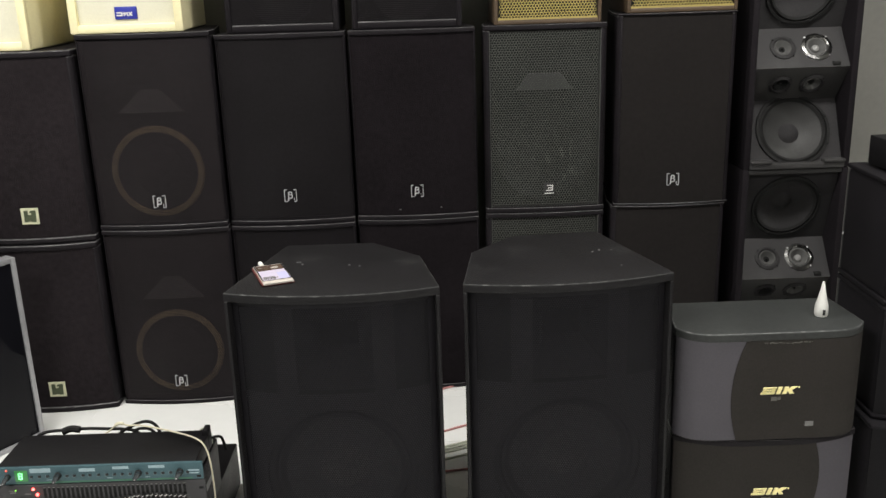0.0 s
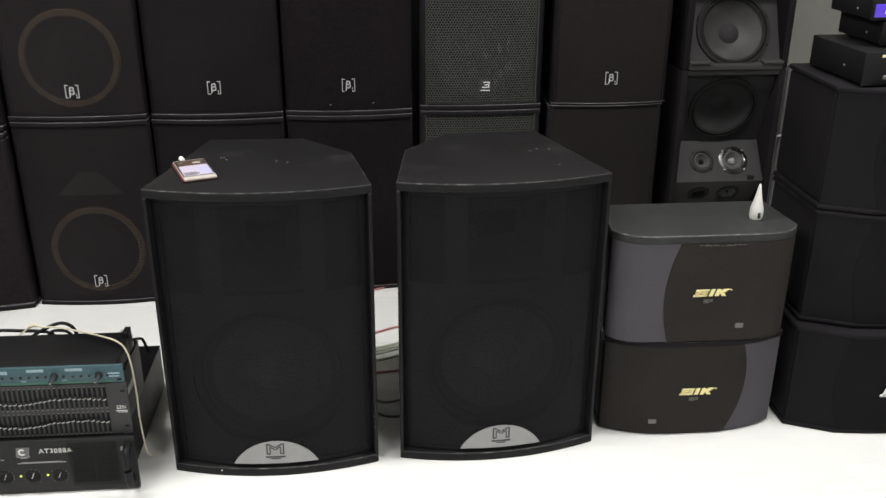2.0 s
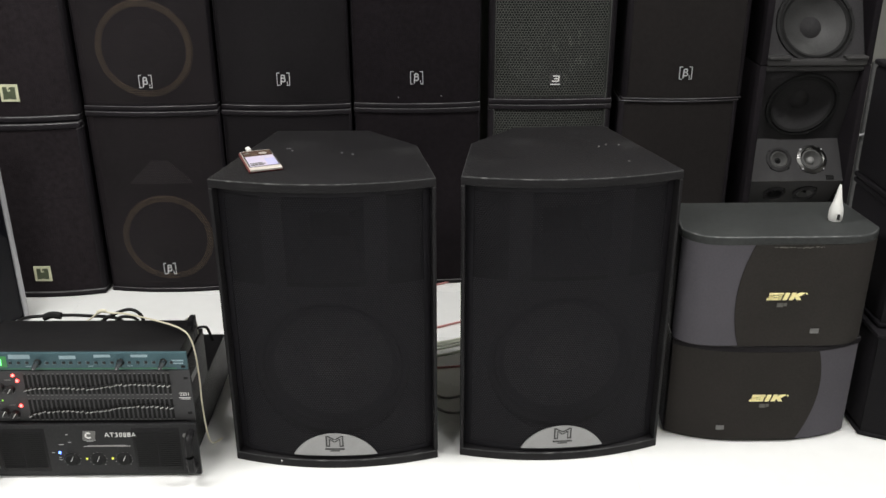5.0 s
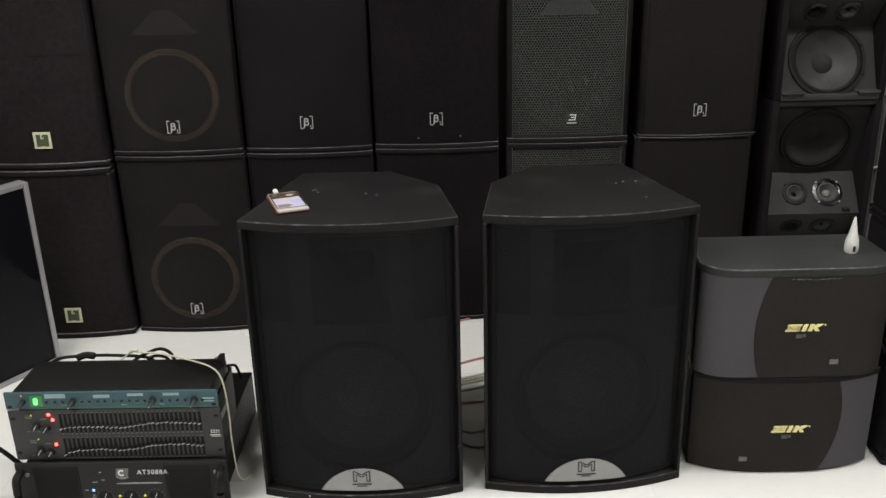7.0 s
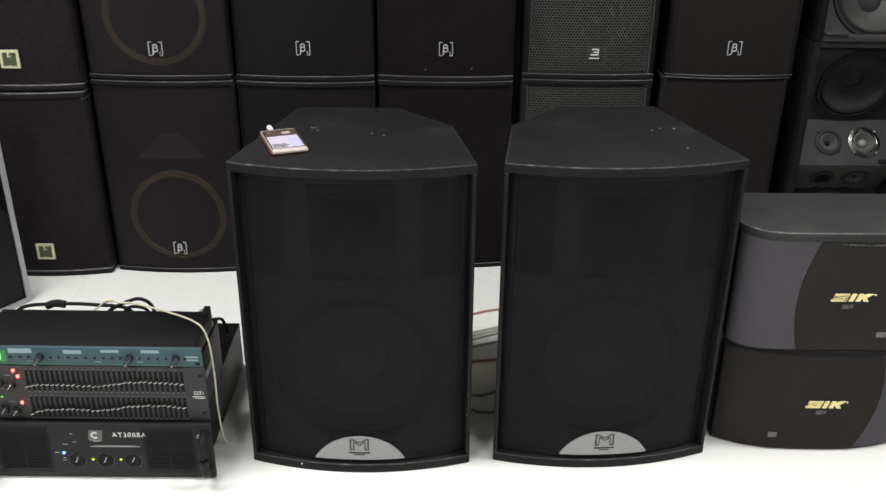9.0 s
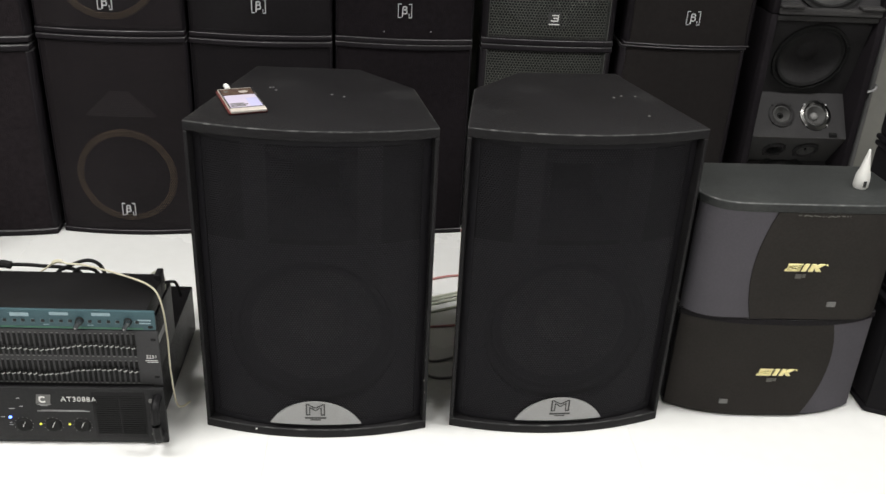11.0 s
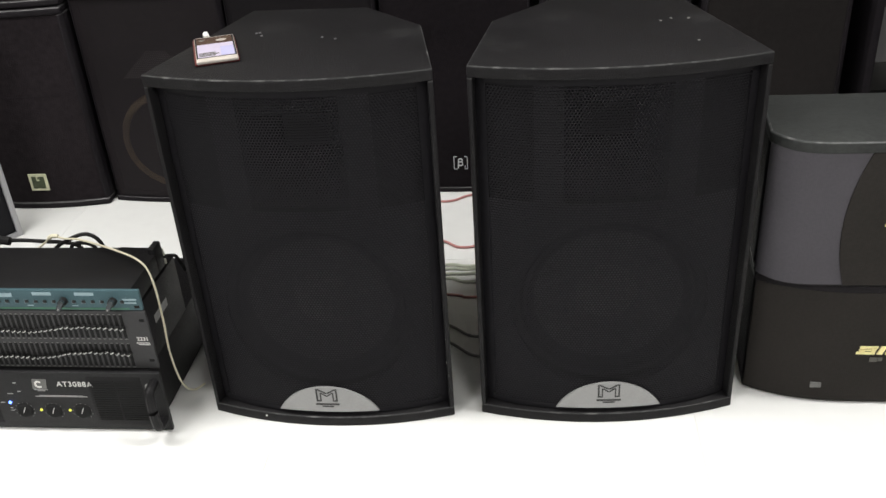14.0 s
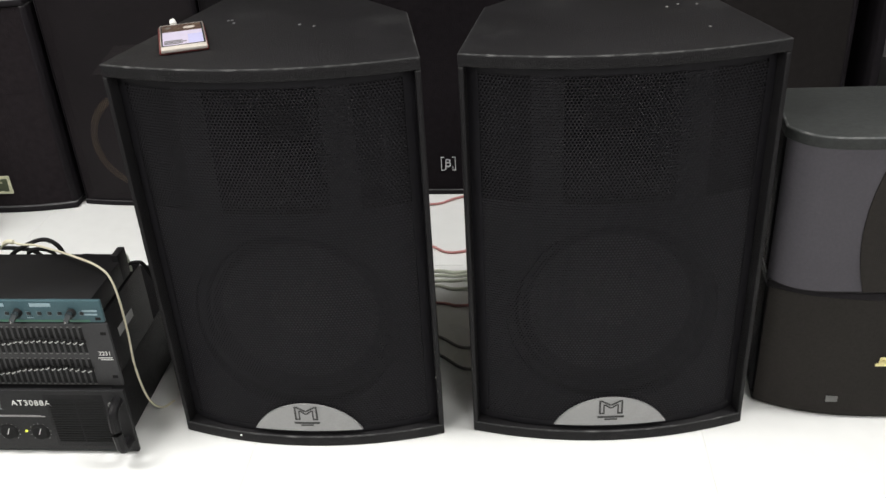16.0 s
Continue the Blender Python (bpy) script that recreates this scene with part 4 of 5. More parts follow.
def lounge_unit(name, label, m, W, H, D, grey_side, bulge, arc0, cloth_a, cloth_b, taper=0.93, group="", gold=True, lid=None, badge_x=0.01, label_x=0.09, label_z=0.04, e=0.026, power=2, curl=0.028):
    t = thing(name, label, "loudspeaker", m, group)
    f = bow(W, bulge, power)
    out = slab_outline(W, D, bulge, taper, power)
    part("top_panel", prism(out, H - e, H, 0.007, 3), lid or M_TOP, t)
    part("bottom_panel", prism([(x * 0.985, y + (0.006 if i < len(out) - 2 else 0)) for i, (x, y) in enumerate(out)], 0, 0.009, 0.003, 2), M_CARPET, t)
    inner = [(x * 0.985, y + 0.02) for x, y in out[:-2]] + [(x * 0.985, y - 0.002) for x, y in out[-2:]]
    part("shell", prism(inner, 0.012, H - e + 0.002, 0.003, 1), M_CARPET, t)
    s = 1 if grey_side == "left" else -1
    zm = H / 2
    zc = H * (0.42 if s == 1 else 0.6)
    cut = lambda z: s * (-W / 2 + arc0 + curl * ((z - zc) / (H / 2)) ** 2)
    y = lambda x, z: f(x) + 0.003
    lo, hi = 0.006, H - e + 0.001
    a = sheet(-W / 2 + 0.004, 0, lo, hi, y, 24, 12, 0.006, right=cut) if s == 1 else sheet(0, W / 2 - 0.004, lo, hi, y, 24, 12, 0.006, left=cut)
    b = sheet(0, W / 2 - 0.004, lo, hi, lambda x, z: y(x, z) - 0.003, 30, 12, 0.006, left=cut) if s == 1 else sheet(-W / 2 + 0.004, 0, lo, hi, lambda x, z: y(x, z) - 0.003, 30, 12, 0.006, right=cut)
    part("side_cloth", a, cloth_a, t, "grey-violet cloth panel with curved edge" if gold else "")
    part("front_cloth", b, cloth_b, t)
    if gold:
        q = 0.001
        g = [(-24 * q, 6.6 * q, 32 * q, 4.2 * q, 1.4 * q), (-26 * q, 0.4 * q, 30 * q, 3.0 * q, 1 * q), (-29 * q, -6.4 * q, 33 * q, 4.6 * q, 1.6 * q), (-36 * q, -2 * q, 9 * q, 9 * q, 3 * q), (-15 * q, 0, 7 * q, 14 * q, 4 * q),
             (-1 * q, 0, 9.5 * q, 17.6 * q, 6 * q), (14 * q, 0, 9.5 * q, 17.6 * q, 6 * q), (30 * q, 5 * q, 13 * q, 7.6 * q, 11 * q), (26 * q, -4.2 * q, 11 * q, 9.2 * q, -6 * q), (46 * q, 6.6 * q, 3 * q, 3 * q, 0)]
        bx = badge_x
        strokes("badge_stroke", g, f(bx) - 0.003, f(bx) + 0.002, M_GOLD, t, "gold slanted badge piece", pose(bx, 0, zm - 0.006))
        part("label", bars([(0, 0, 0.02, 0.012, 0)], -0.001, 0.002), M_LABEL, t, "small grey label", pose(label_x, f(label_x) - 0.001, label_z))
        part("faint_mark", bars([(0, 0, 0.014, 0.01, 0), (0.012, 0.001, 0.007, 0.008, 0)], -0.0005, 0.002), M_FAINT, t, "", pose(bx - 0.012, f(bx) - 0.001, zm - 0.028))
        if grey_side == "left":
            part("vent_line", bars([(-0.05 + 0.0058 * i + random.uniform(-0.002, 0.002), random.uniform(-0.0016, 0.0016), random.uniform(0.001, 0.006), random.uniform(0.0008, 0.0024), random.uniform(-0.002, 0.002)) for i in range(20)], -0.0005, 0.002), M_FAINT, t, "", pose(0.02, f(0.02) - 0.001, H - e - 0.005))
    return t


K = "lounge_loudspeaker"
lounge_unit(K, "two-tone loudspeaker lying on white floor, dark olive cloth and gold badge", pose(0.858, 2.083, 0, 0, 0, -0.6), 0.458, 0.269, 0.24, "right", 0.048, 0.098, M_CLOTH_GREY, M_CLOTH_DARK,
            group="pair of lounge loudspeakers", badge_x=0.007, label_x=-0.1, label_z=0.042, e=0.016, lid=M_CARPET, power=3, curl=0.033)
lounge_unit(K, "two-tone loudspeaker stacked on its twin, worn grey-black lid and gold badge", pose(0.852, 2.083, 0.271, 0, 0, 0), 0.458, 0.284, 0.168, "left", 0.056, 0.128, M_CLOTH_GREY, M_CLOTH_DARK,
            group="pair of lounge loudspeakers", badge_x=0.014, label_x=0.092, label_z=0.045, power=8, e=0.021)

# wide black stack beside them
M_COVER = material("plain_black_cover", (0.0107, 0.0098, 0.0115), 0.7, spec=0.1, bump=0.4, bump_scale=500, spread=0.25, scale=6)
M_BLACK_A = weave("black_side_cloth", (0.01114, 0.01073, 0.01171), 0.95, 0.004)
M_BLACK_B = weave("black_front_cloth", (0.00936, 0.008986, 0.009828), 0.95, 0.004)


def wide_unit(label, m, W, H, D, badge=False):
    """Wide cabinet with a folded front: two slanted cheeks and a slightly bulging middle."""
    t = thing("wide_loudspeaker", label, "loudspeaker", m, "stack of wide loudspeakers")
    c = W / 2 - 0.115
    y = lambda x, z=0: 0.052 * (abs(x) - c) / 0.115 if abs(x) > c else -0.016 * (1 - (x / c) ** 2)
    xs = [-W / 2] + [-c + 2 * c * i / 10 for i in range(11)] + [W / 2]
    out = [(x, y(x)) for x in xs] + [(W / 2 - 0.004, D), (-W / 2 + 0.004, D)]
    part("top_panel", prism(out, H - 0.013, H, 0.005, 2), M_COVER, t)
    part("bottom_panel", prism(out, 0, 0.013, 0.005, 2), M_COVER, t)
    inner = [(x * 0.988, v + 0.012) for x, v in out[:-2]] + [(x * 0.99, v - 0.003) for x, v in out[-2:]]
    part("shell", prism(inner, 0.011, H - 0.011, 0.012, 3), M_COVER, t)
    zm = H / 2
    cut = lambda z: c + 0.016 - 0.03 * ((z - zm) / zm) ** 2
    front = lambda x, z: y(x) + 0.004
    part("side_cloth", sheet(-W / 2 + 0.006, 0, 0.012, H - 0.012, front, 8, 12, 0.006, right=lambda z: -cut(z)), M_BLACK_A, t)
    part("side_cloth", sheet(0, W / 2 - 0.006, 0.012, H - 0.012, front, 8, 12, 0.006, left=cut), M_BLACK_A, t)
    part("front_cloth", sheet(0, 0, 0.012, H - 0.012, lambda x, z: front(x, z) - 0.002, 24, 12, 0.006, left=lambda z: -cut(z), right=cut), M_BLACK_B, t)
    if badge:
        strokes("badge_stroke", [(-0.033, -0.002, 0.006, 0.022, 0.008), (-0.038, -0.012, 0.014, 0.005, 0), (-0.018, 0, 0.007, 0.026, 0.012), (-0.008, 0, 0.006, 0.026, 0.002), (0.002, 0, 0.006, 0.026, 0.008), (0.012, 0, 0.006, 0.026, 0.008), (0.026, 0, 0.012, 0.026, 0.008)], -0.003, 0.002, M_WHITE_INK, t, "white slanted badge piece", pose(-0.046, -0.0165, 0.13))
    return t


wide_unit("wide black cloth-fronted loudspeaker lying on the floor, white badge", pose(1.415, 2.008, 0), 0.6, 0.286, 0.338, True)
wide_unit("wide black cloth-fronted loudspeaker in the middle of a stack", pose(1.428, 2.04, 0.288), 0.6, 0.297, 0.318)
wide_unit("wide black cloth-fronted loudspeaker on top of a stack", pose(1.428, 2.042, 0.587), 0.6, 0.298, 0.318)

# ---- small electronics on the wide stack ----


def stack_box(name, label, m, W, H, D):
    t = thing(name, label, "audio unit", m, "small electronics on the stack")
    part("case", box(0, W, 0.006, D, 0.006, H, 0.003), M_CASE, t)
    part("front_panel", box(-0.004, W + 0.004, 0, 0.007, 0.004, H + 0.001, 0.002), M_CASE, t)
    for x in (0.03, W - 0.03):
        for y in (0.03, D - 0.03):
            part("foot", box(x - 0.012, x + 0.012, y - 0.012, y + 0.012, 0, 0.007, 0.002), M_RUBBER, t)
    part("side_screw", lathe([(0, -0.002), (0.003, -0.002), (0.003, 0.001)], 10), M_LABEL, t, "", pose(-0.0005, D * 0.35, H * 0.45, 0, 0, -90))
    return t


ZJ = 0.8855
SMALL = Matrix.Scale(0.919, 4)
d1 = stack_box("amplifier", "low black amplifier with gold print on the cabinet stack", pose(1.175, 2.076, ZJ, 0, 0, 3) @ SMALL, 0.36, 0.085, 0.26)
part("print", bars([(0.07, 0.077, 0.06, 0.007, 0)], -0.001, 0.001), M_GOLD, d1)
part("knob", box(0.05, 0.11, -0.004, 0.001, 0.02, 0.03, 0.002), M_LABEL, d1)
d2 = stack_box("receiver", "black receiver with white print stacked on an amplifier", pose(1.236, 2.131, ZJ + 0.0795, 0, 0, 4) @ SMALL, 0.28, 0.06, 0.2)
part("print", bars([(0.036, 0.041, 0.052, 0.005, 0), (0.04, 0.03, 0.06, 0.004, 0)], -0.001, 0.001), M_WHITE_INK, d2)
d3 = stack_box("display_unit", "black unit with lit violet display on top of the electronics", pose(1.207, 2.14, ZJ + 0.1355, 0, 0, 4) @ SMALL, 0.28, 0.055, 0.19)
scr = part("display", box(0.004, 0.098, -0.003, 0.001, 0.012, 0.044, 0.001), M_DISPLAY, d3, "lit violet display")
part("digits", bars([(0.035 + i * 0.011, 0.027, 0.008, 0.012, 0.002) for i in range(4)], -0.0045, -0.0028), M_DISPLAY_INK, scr)

# ---- rack gear ----
RX = -0.746


def rack_amp(m):
    t = thing("power_amplifier", "black rack power amplifier with three dials, lying on the floor", "amplifier", m)
    W, H, D = 0.5, 0.132, 0.43
    part("case", box(-0.226, 0.226, 0.004, D, 0.006, H, 0.002), M_CASE, t)
    part("front_panel", box(-W / 2, W / 2, -0.004, 0.005, -0.007, H + 0.001, 0.002), M_FACE, t)
    for s in (-1, 1):
        hd = part("handle", sweep([(s * 0.237, -0.003, 0.02), (s * 0.237, -0.03, 0.024), (s * 0.237, -0.036, 0.05), (s * 0.237, -0.036, 0.085), (s * 0.237, -0.03, 0.108), (s * 0.237, -0.003, 0.112)], 0.0095, 10, 5), M_CASE, t)
        for z in (0.018, 0.104):
            part("bolt", lathe([(0, -0.004), (0.0045, -0.004), (0.005, 0.001)], 10), M_LABEL, hd, "", pose(s * 0.222, -0.004, z))
        part("foot", box(s * 0.2 - 0.012, s * 0.2 + 0.012, 0.02, 0.05, -0.012, 0.006, 0.003), M_RUBBER, t)
        part("foot", box(s * 0.19 - 0.012, s * 0.19 + 0.012, D - 0.05, D - 0.025, -0.012, 0.007, 0.003), M_RUBBER, t)
        part("vent_panel", box(s * 0.155 - 0.055, s * 0.155 + 0.055, -0.0046, -0.0035, 0.006, 0.124, 0.0004), M_CASE, t)
        slot = mesh_of(box(-0.032, 0.032, -0.0055, -0.0035, -0.0011, 0.0011), "vent_slot", M_RUBBER)
        for i in range(18):
            for c in (0, 1):
                part("vent_slot", slot, M_RUBBER, t, "", pose(s * (0.13 + c * 0.052), 0, 0.018 + i * 0.0056) @ Matrix.Diagonal((0.75, 1, 1, 1)))
    for i, x in enumerate((-0.047, 0.014, 0.074)):
        k = part("dial", lathe([(0.0, -0.009), (0.0135, -0.009), (0.0155, -0.006), (0.0172, -0.0045)], 24), M_RUBBER, t, "", pose(x, 0, 0.038))
        part("pointer", bars([(0.002, 0.0045, 0.0013, 0.014, 0.0065)], -0.0098, -0.0088), M_WHITE_INK, k)
        ring = bmesh.new()
        for q in range(11):
            an = radians(225 - 27 * q)
            bm2 = flat([(0.0196 * math.cos(an) - 0.00055, 0.0196 * math.sin(an) - 0.00055), (0.0196 * math.cos(an) + 0.00055, 0.0196 * math.sin(an) - 0.00055),
                        (0.0196 * math.cos(an) + 0.00055, 0.0196 * math.sin(an) + 0.00055), (0.0196 * math.cos(an) - 0.00055, 0.0196 * math.sin(an) + 0.00055)], -0.0052, -0.0045, ring)
        part("scale", ring, M_GREY_INK, k)
    for x, mt in ((-0.0725, M_LED_BLUE), (-0.0125, M_LED_YELLOW), (0.0475, M_LED_YELLOW)):
        part("indicator", lathe([(0, -0.0065), (0.0022 if mt == M_LED_YELLOW else 0.0032, -0.006), (0.003, -0.004)], 12), mt, t, "lit indicator lamp", pose(x, 0, 0.04 if mt == M_LED_YELLOW else 0.058))
    words("AT3088A", 0.0168, M_WHITE_INK, t, pose(0.0735, -0.0046, 0.105, 90), spacing=1.14)
    part("underline", bars([(0.039, 0.0745, 0.107, 0.0013, 0), (0.039, 0.0768, 0.09, 0.0009, 0)], -0.0052, -0.0038), M_GREY_INK, t)
    lg = part("badge", bars([(0.0015, 0.105, 0.029, 0.023, 0.004)], -0.0052, -0.0038), M_LABEL, t, "small grey slanted badge")
    ring = bmesh.new()
    for q in range(9):
        an = radians(60 + 30 * q)
        x0, z0 = 0.0005 + 0.0066 * math.cos(an), 0.105 + 0.0066 * math.sin(an)
        flat([(x0 - 0.0016, z0 - 0.0018), (x0 + 0.0016, z0 - 0.0018), (x0 + 0.0016, z0 + 0.0018), (x0 - 0.0016, z0 + 0.0018)], -0.0062 - 0.00003 * q, -0.005, ring)
    part("badge_print", ring, M_WHITE_INK, lg)
    strokes("print", [(0.0015, 0.0915, 0.028, 0.0012, 0), (0.0015, 0.0885, 0.016, 0.0012, 0), (-0.088, 0.058, 0.008, 0.0012, 0), (-0.0735, 0.044, 0.005, 0.0016, 0), (-0.0735, 0.038, 0.008, 0.0012, 0), (-0.066, 0.08, 0.012, 0.0014, 0), (-0.046, 0.086, 0.007, 0.0014, 0), (-0.05, 0.107, 0.006, 0.0014, 0)], -0.0052, -0.0038, M_GREY_INK, t)
    return t


def rack_eq(m):
    t = thing("equalizer", "dark grey rack equalizer with two rows of sliders, red lamps lit", "equalizer", m)
    W, H, D = 0.494, 0.132, 0.20
    part("case", box(-0.23, 0.23, 0.003, D, 0.001, H - 0.001, 0.0015), M_CASE, t)
    part("front_panel", box(-W / 2, W / 2, -0.003, 0.0035, 0.0, H, 0.0015), M_PANEL_GREY, t)
    part("side_label", box(0.2302, 0.2306, 0.06, 0.125, 0.062, 0.08), M_GREY_INK, t, "pale grey paper label")
    slot = mesh_of(box(-0.0031, 0.0031, -0.0035, -0.0025, -0.0255, 0.0255), "slider_slot", M_RUBBER)
    cap = mesh_of(box(-0.0042, 0.0042, -0.011, -0.003, -0.0028, 0.0028, 0.001), "slider_cap", M_KNOB)
    tick = mesh_of(bars([(0, 0, 0.0078, 0.0016, 0), (-0.0034, 0.001, 0.0012, 0.0026, 0)], -0.0116, -0.0108), "cap_line", M_CAP_LINE)
    knots = (0, 0.035, 0.1, 0.3, 0.42, 0.52, 0.63, 0.77, 0.9, 1.0)
    settings = ((-19, -11, -4, -1, -6, -2, 8, 12, 12, 5), (-16, -10, -7, -8, -12, -9, 0, 3, 1, -3))
    for r, zc in enumerate((0.032, 0.098)):
        for i in range(31):
            u = i / 30
            x = -0.126 + 0.324 * u
            part("slider_slot", slot, M_RUBBER, t, "", pose(x, 0, zc))
            c = part("slider_cap", cap, M_KNOB, t, "", pose(x, 0, zc + 0.0008 * float(np.interp(u, knots, settings[r])) + random.uniform(-0.001, 0.001)))
            part("cap_line", tick, M_CAP_LINE, c, "", pose(0, 0, 0, 0, -33, 0))
        part("dial_print", bars([(-0.2, zc + 0.016, 0.014, 0.003, 0), (-0.2, zc + 0.021, 0.018, 0.0014, 0), (-0.166, zc + 0.012, 0.014, 0.002, 0)] + [(-0.206 + 0.012 * i, zc - 0.021, 0.006, 0.0018, 0) for i in range(5)], -0.0038, -0.0028), M_LABEL, t)
        part("scale_print", bars([(-0.126 + 0.324 * i / 30, zc - 0.0285, 0.005, 0.0015, 0) for i in range(31)], -0.0038, -0.0028), M_LABEL, t)
        part("scale_print", bars([(-0.126 + 0.324 * i / 30, zc + 0.0275, 0.004, 0.0012, 0) for i in range(31)], -0.0038, -0.0028), M_LABEL, t)
        for x, z in ((-0.186, zc - 0.006), (-0.163, zc - 0.012)):
            k = part("dial", lathe([(0, -0.012), (0.0085, -0.012), (0.0105, -0.003)], 18), M_KNOB, t, "", pose(x, 0, z))
            part("pointer", bars([(0.0, 0.0, 0.0014, 0.012, 0.0085)], -0.0135, -0.0118), M_WHITE_INK, k)
        part("indicator", box(-0.15 + 0.003 * r, -0.144 + 0.003 * r, -0.0065, -0.003, zc + 0.007, zc + 0.014, 0.0015), M_LED_RED, t, "lit red indicator")
    part("indicator", lathe([(0, -0.006), (0.003, -0.0055), (0.0035, -0.003)], 10), M_LED_RED, t, "lit red indicator", pose(-0.152, 0, 0.122))
    for x, z in ((-0.193, 0.12), (-0.187, 0.056)):
        part("indicator", lathe([(0, -0.005), (0.0018, -0.0045), (0.0022, -0.003)], 8), M_LED_LIME, t, "small lit green indicator", pose(x, 0, z))
    words("2231", 0.0115, M_WHITE_INK, t, pose(0.23, -0.0036, 0.07, 90))
    part("print", bars([(0.229, 0.061, 0.026, 0.0014, 0), (0.231, 0.0572, 0.022, 0.0012, 0)], -0.0038, -0.0028), M_WHITE_INK, t)
    for s in (-1, 1):
        for z in (0.02, 0.112):
            part("rack_screw", box(s * 0.237 - 0.005, s * 0.237 + 0.005, -0.0036, -0.0025, z - 0.003, z + 0.003, 0.001), M_RUBBER, t)
    return t


def rack_processor(m):
    t = thing("signal_processor", "slim teal-fronted rack signal processor with green digit display", "signal processor", m)
    W, H, D = 0.494, 0.044, 0.155
    part("case", box(-0.23, 0.23, 0.003, D, 0.001, H - 0.001, 0.0015), M_CASE, t)
    part("rear_lip", box(0.217, 0.2305, D - 0.03, D + 0.004, 0.001, H + 0.012, 0.002), M_CASE, t)
    part("front_panel", box(-W / 2, W / 2, -0.004, 0.0035, 0, H, 0.0015), M_TEAL, t)
    part("panel_edge", box(-W / 2 + 0.06, W / 2 - 0.025, -0.0046, -0.0038, 0.002, 0.006), M_PANEL_EDGE, t)
    disp = part("display", box(-0.188, -0.158, -0.005, -0.0035, 0.008, 0.036, 0.001), M_DISPLAY_GREEN, t, "green lit digit window")
    part("digits", bars([(-0.178, 0.022, 0.002, 0.014, 0.001), (-0.171, 0.022, 0.002, 0.014, 0.001), (-0.1745, 0.029, 0.008, 0.002, 0), (-0.1745, 0.022, 0.007, 0.002, 0), (-0.1745, 0.015, 0.008, 0.002, 0)], -0.006, -0.0048), M_LED_GREEN, disp)
    for x, r in ((-0.2045, 0.0095), (-0.088, 0.0112), (0.098, 0.0112), (0.194, 0.0112)):
        k = part("dial", lathe([(0, -0.016), (r * 0.62, -0.016), (r * 0.74, -0.004)], 20), M_KNOB, t, "", pose(x, 0, 0.021))
        part("fin", box(-0.0048, 0.0048, -0.024, -0.015, -0.0118, 0.0118, 0.003), M_KNOB_GLOSS, k, "", pose(0, 0, 0, 0, 33, 0))
        part("pointer", bars([(0, -0.009, 0.0022, 0.004, 0)], -0.0245, -0.0235), M_GREY_INK, k, "", pose(0, 0, 0, 0, 33, 0))
    part("indicator", lathe([(0, -0.006), (0.002, -0.0055), (0.0024, -0.0038)], 8), M_LED_DIM, t, "small dim red indicator", pose(-0.206, 0, 0.037))
    surround = mesh_of(box(-0.0046, 0.0046, -0.0052, -0.0036, -0.0042, 0.0042, 0.0006), "button_frame", M_DULL_TEAL)
    but = mesh_of(box(-0.0032, 0.0032, -0.007, -0.0035, -0.0028, 0.0028, 0.0008), "button", M_KNOB)
    for x in (-0.15, -0.131, -0.112, -0.067, -0.05, -0.03, -0.014, 0.006, 0.025, 0.043, 0.061, 0.079, 0.118, 0.137, 0.155, 0.173, 0.212):
        bt_ = part("button", but, M_KNOB, t, "", pose(x, 0, 0.02))
        part("button_frame", surround, M_DULL_TEAL, bt_, "", pose(-0.0012, 0, -0.0012))
    strokes("print", [(-0.128, 0.035, 0.048, 0.0105, 0), (0.226, 0.024, 0.026, 0.0035, 0), (0.226, 0.017, 0.024, 0.003, 0), (-0.11, 0.0105, 0.012, 0.0012, 0), (0.03, 0.0105, 0.012, 0.0012, 0), (0.118, 0.0105, 0.012, 0.0012, 0), (-0.02, 0.033, 0.037, 0.008, 0), (0.058, 0.036, 0.037, 0.0065, 0), (0.141, 0.036, 0.037, 0.0065, 0)], -0.0048, -0.0036, M_PALE_TEAL, t)
    for s in (-1, 1):
        part("rack_screw", box(s * 0.237 - 0.005, s * 0.237 + 0.005, -0.0048, -0.003, 0.005, 0.011, 0.001), M_RUBBER, t)
    return t


rack_amp(pose(RX, 1.932, 0.012, 0, 0, -0.4))
rack_eq(pose(RX, 1.946, 0.1465, 0, 0, -0.6))
rack_processor(pose(RX - 0.003, 1.95, 0.2795, 0, 0, -0.8))

# ---- phone and bottle ----
ph = thing("phone", "phone in a red case with lit screen, lying on a loudspeaker", "phone", pose(-0.329, 2.1, 0.7155, 0, 0, 20))
PW, PL = 0.073, 0.141
part("case", prism([(-PW / 2 - 0.0015, -PL / 2 + 0.003), (PW / 2, -PL / 2 + 0.003), (PW / 2, PL / 2), (-PW / 2 - 0.0015, PL / 2)], 0, 0.0055, 0.002, 2), M_PHONE_RED, ph, "red phone case")
part("rim", prism([(-PW / 2 + 0.0015, -PL / 2 + 0.0015), (PW / 2 - 0.0015, -PL / 2 + 0.0015), (PW / 2 - 0.0015, PL / 2 - 0.0015), (-PW / 2 + 0.0015, PL / 2 - 0.0015)], 0.0025, 0.0088, 0.0018, 3), M_PHONE_RIM, ph)
part("bezel", box(-0.0335, 0.0335, -0.0535, 0.0635, 0.0086, 0.0092), M_RUBBER, ph, "black glass border")
scr = part("screen", box(-0.031, 0.031, -0.051, 0.061, 0.0088, 0.0095), M_PHONE_SCREEN, ph, "lit pale screen")
part("picture", box(-0.031, 0.031, 0.022, 0.061, 0.0094, 0.0097), M_PHONE_DARK, scr)
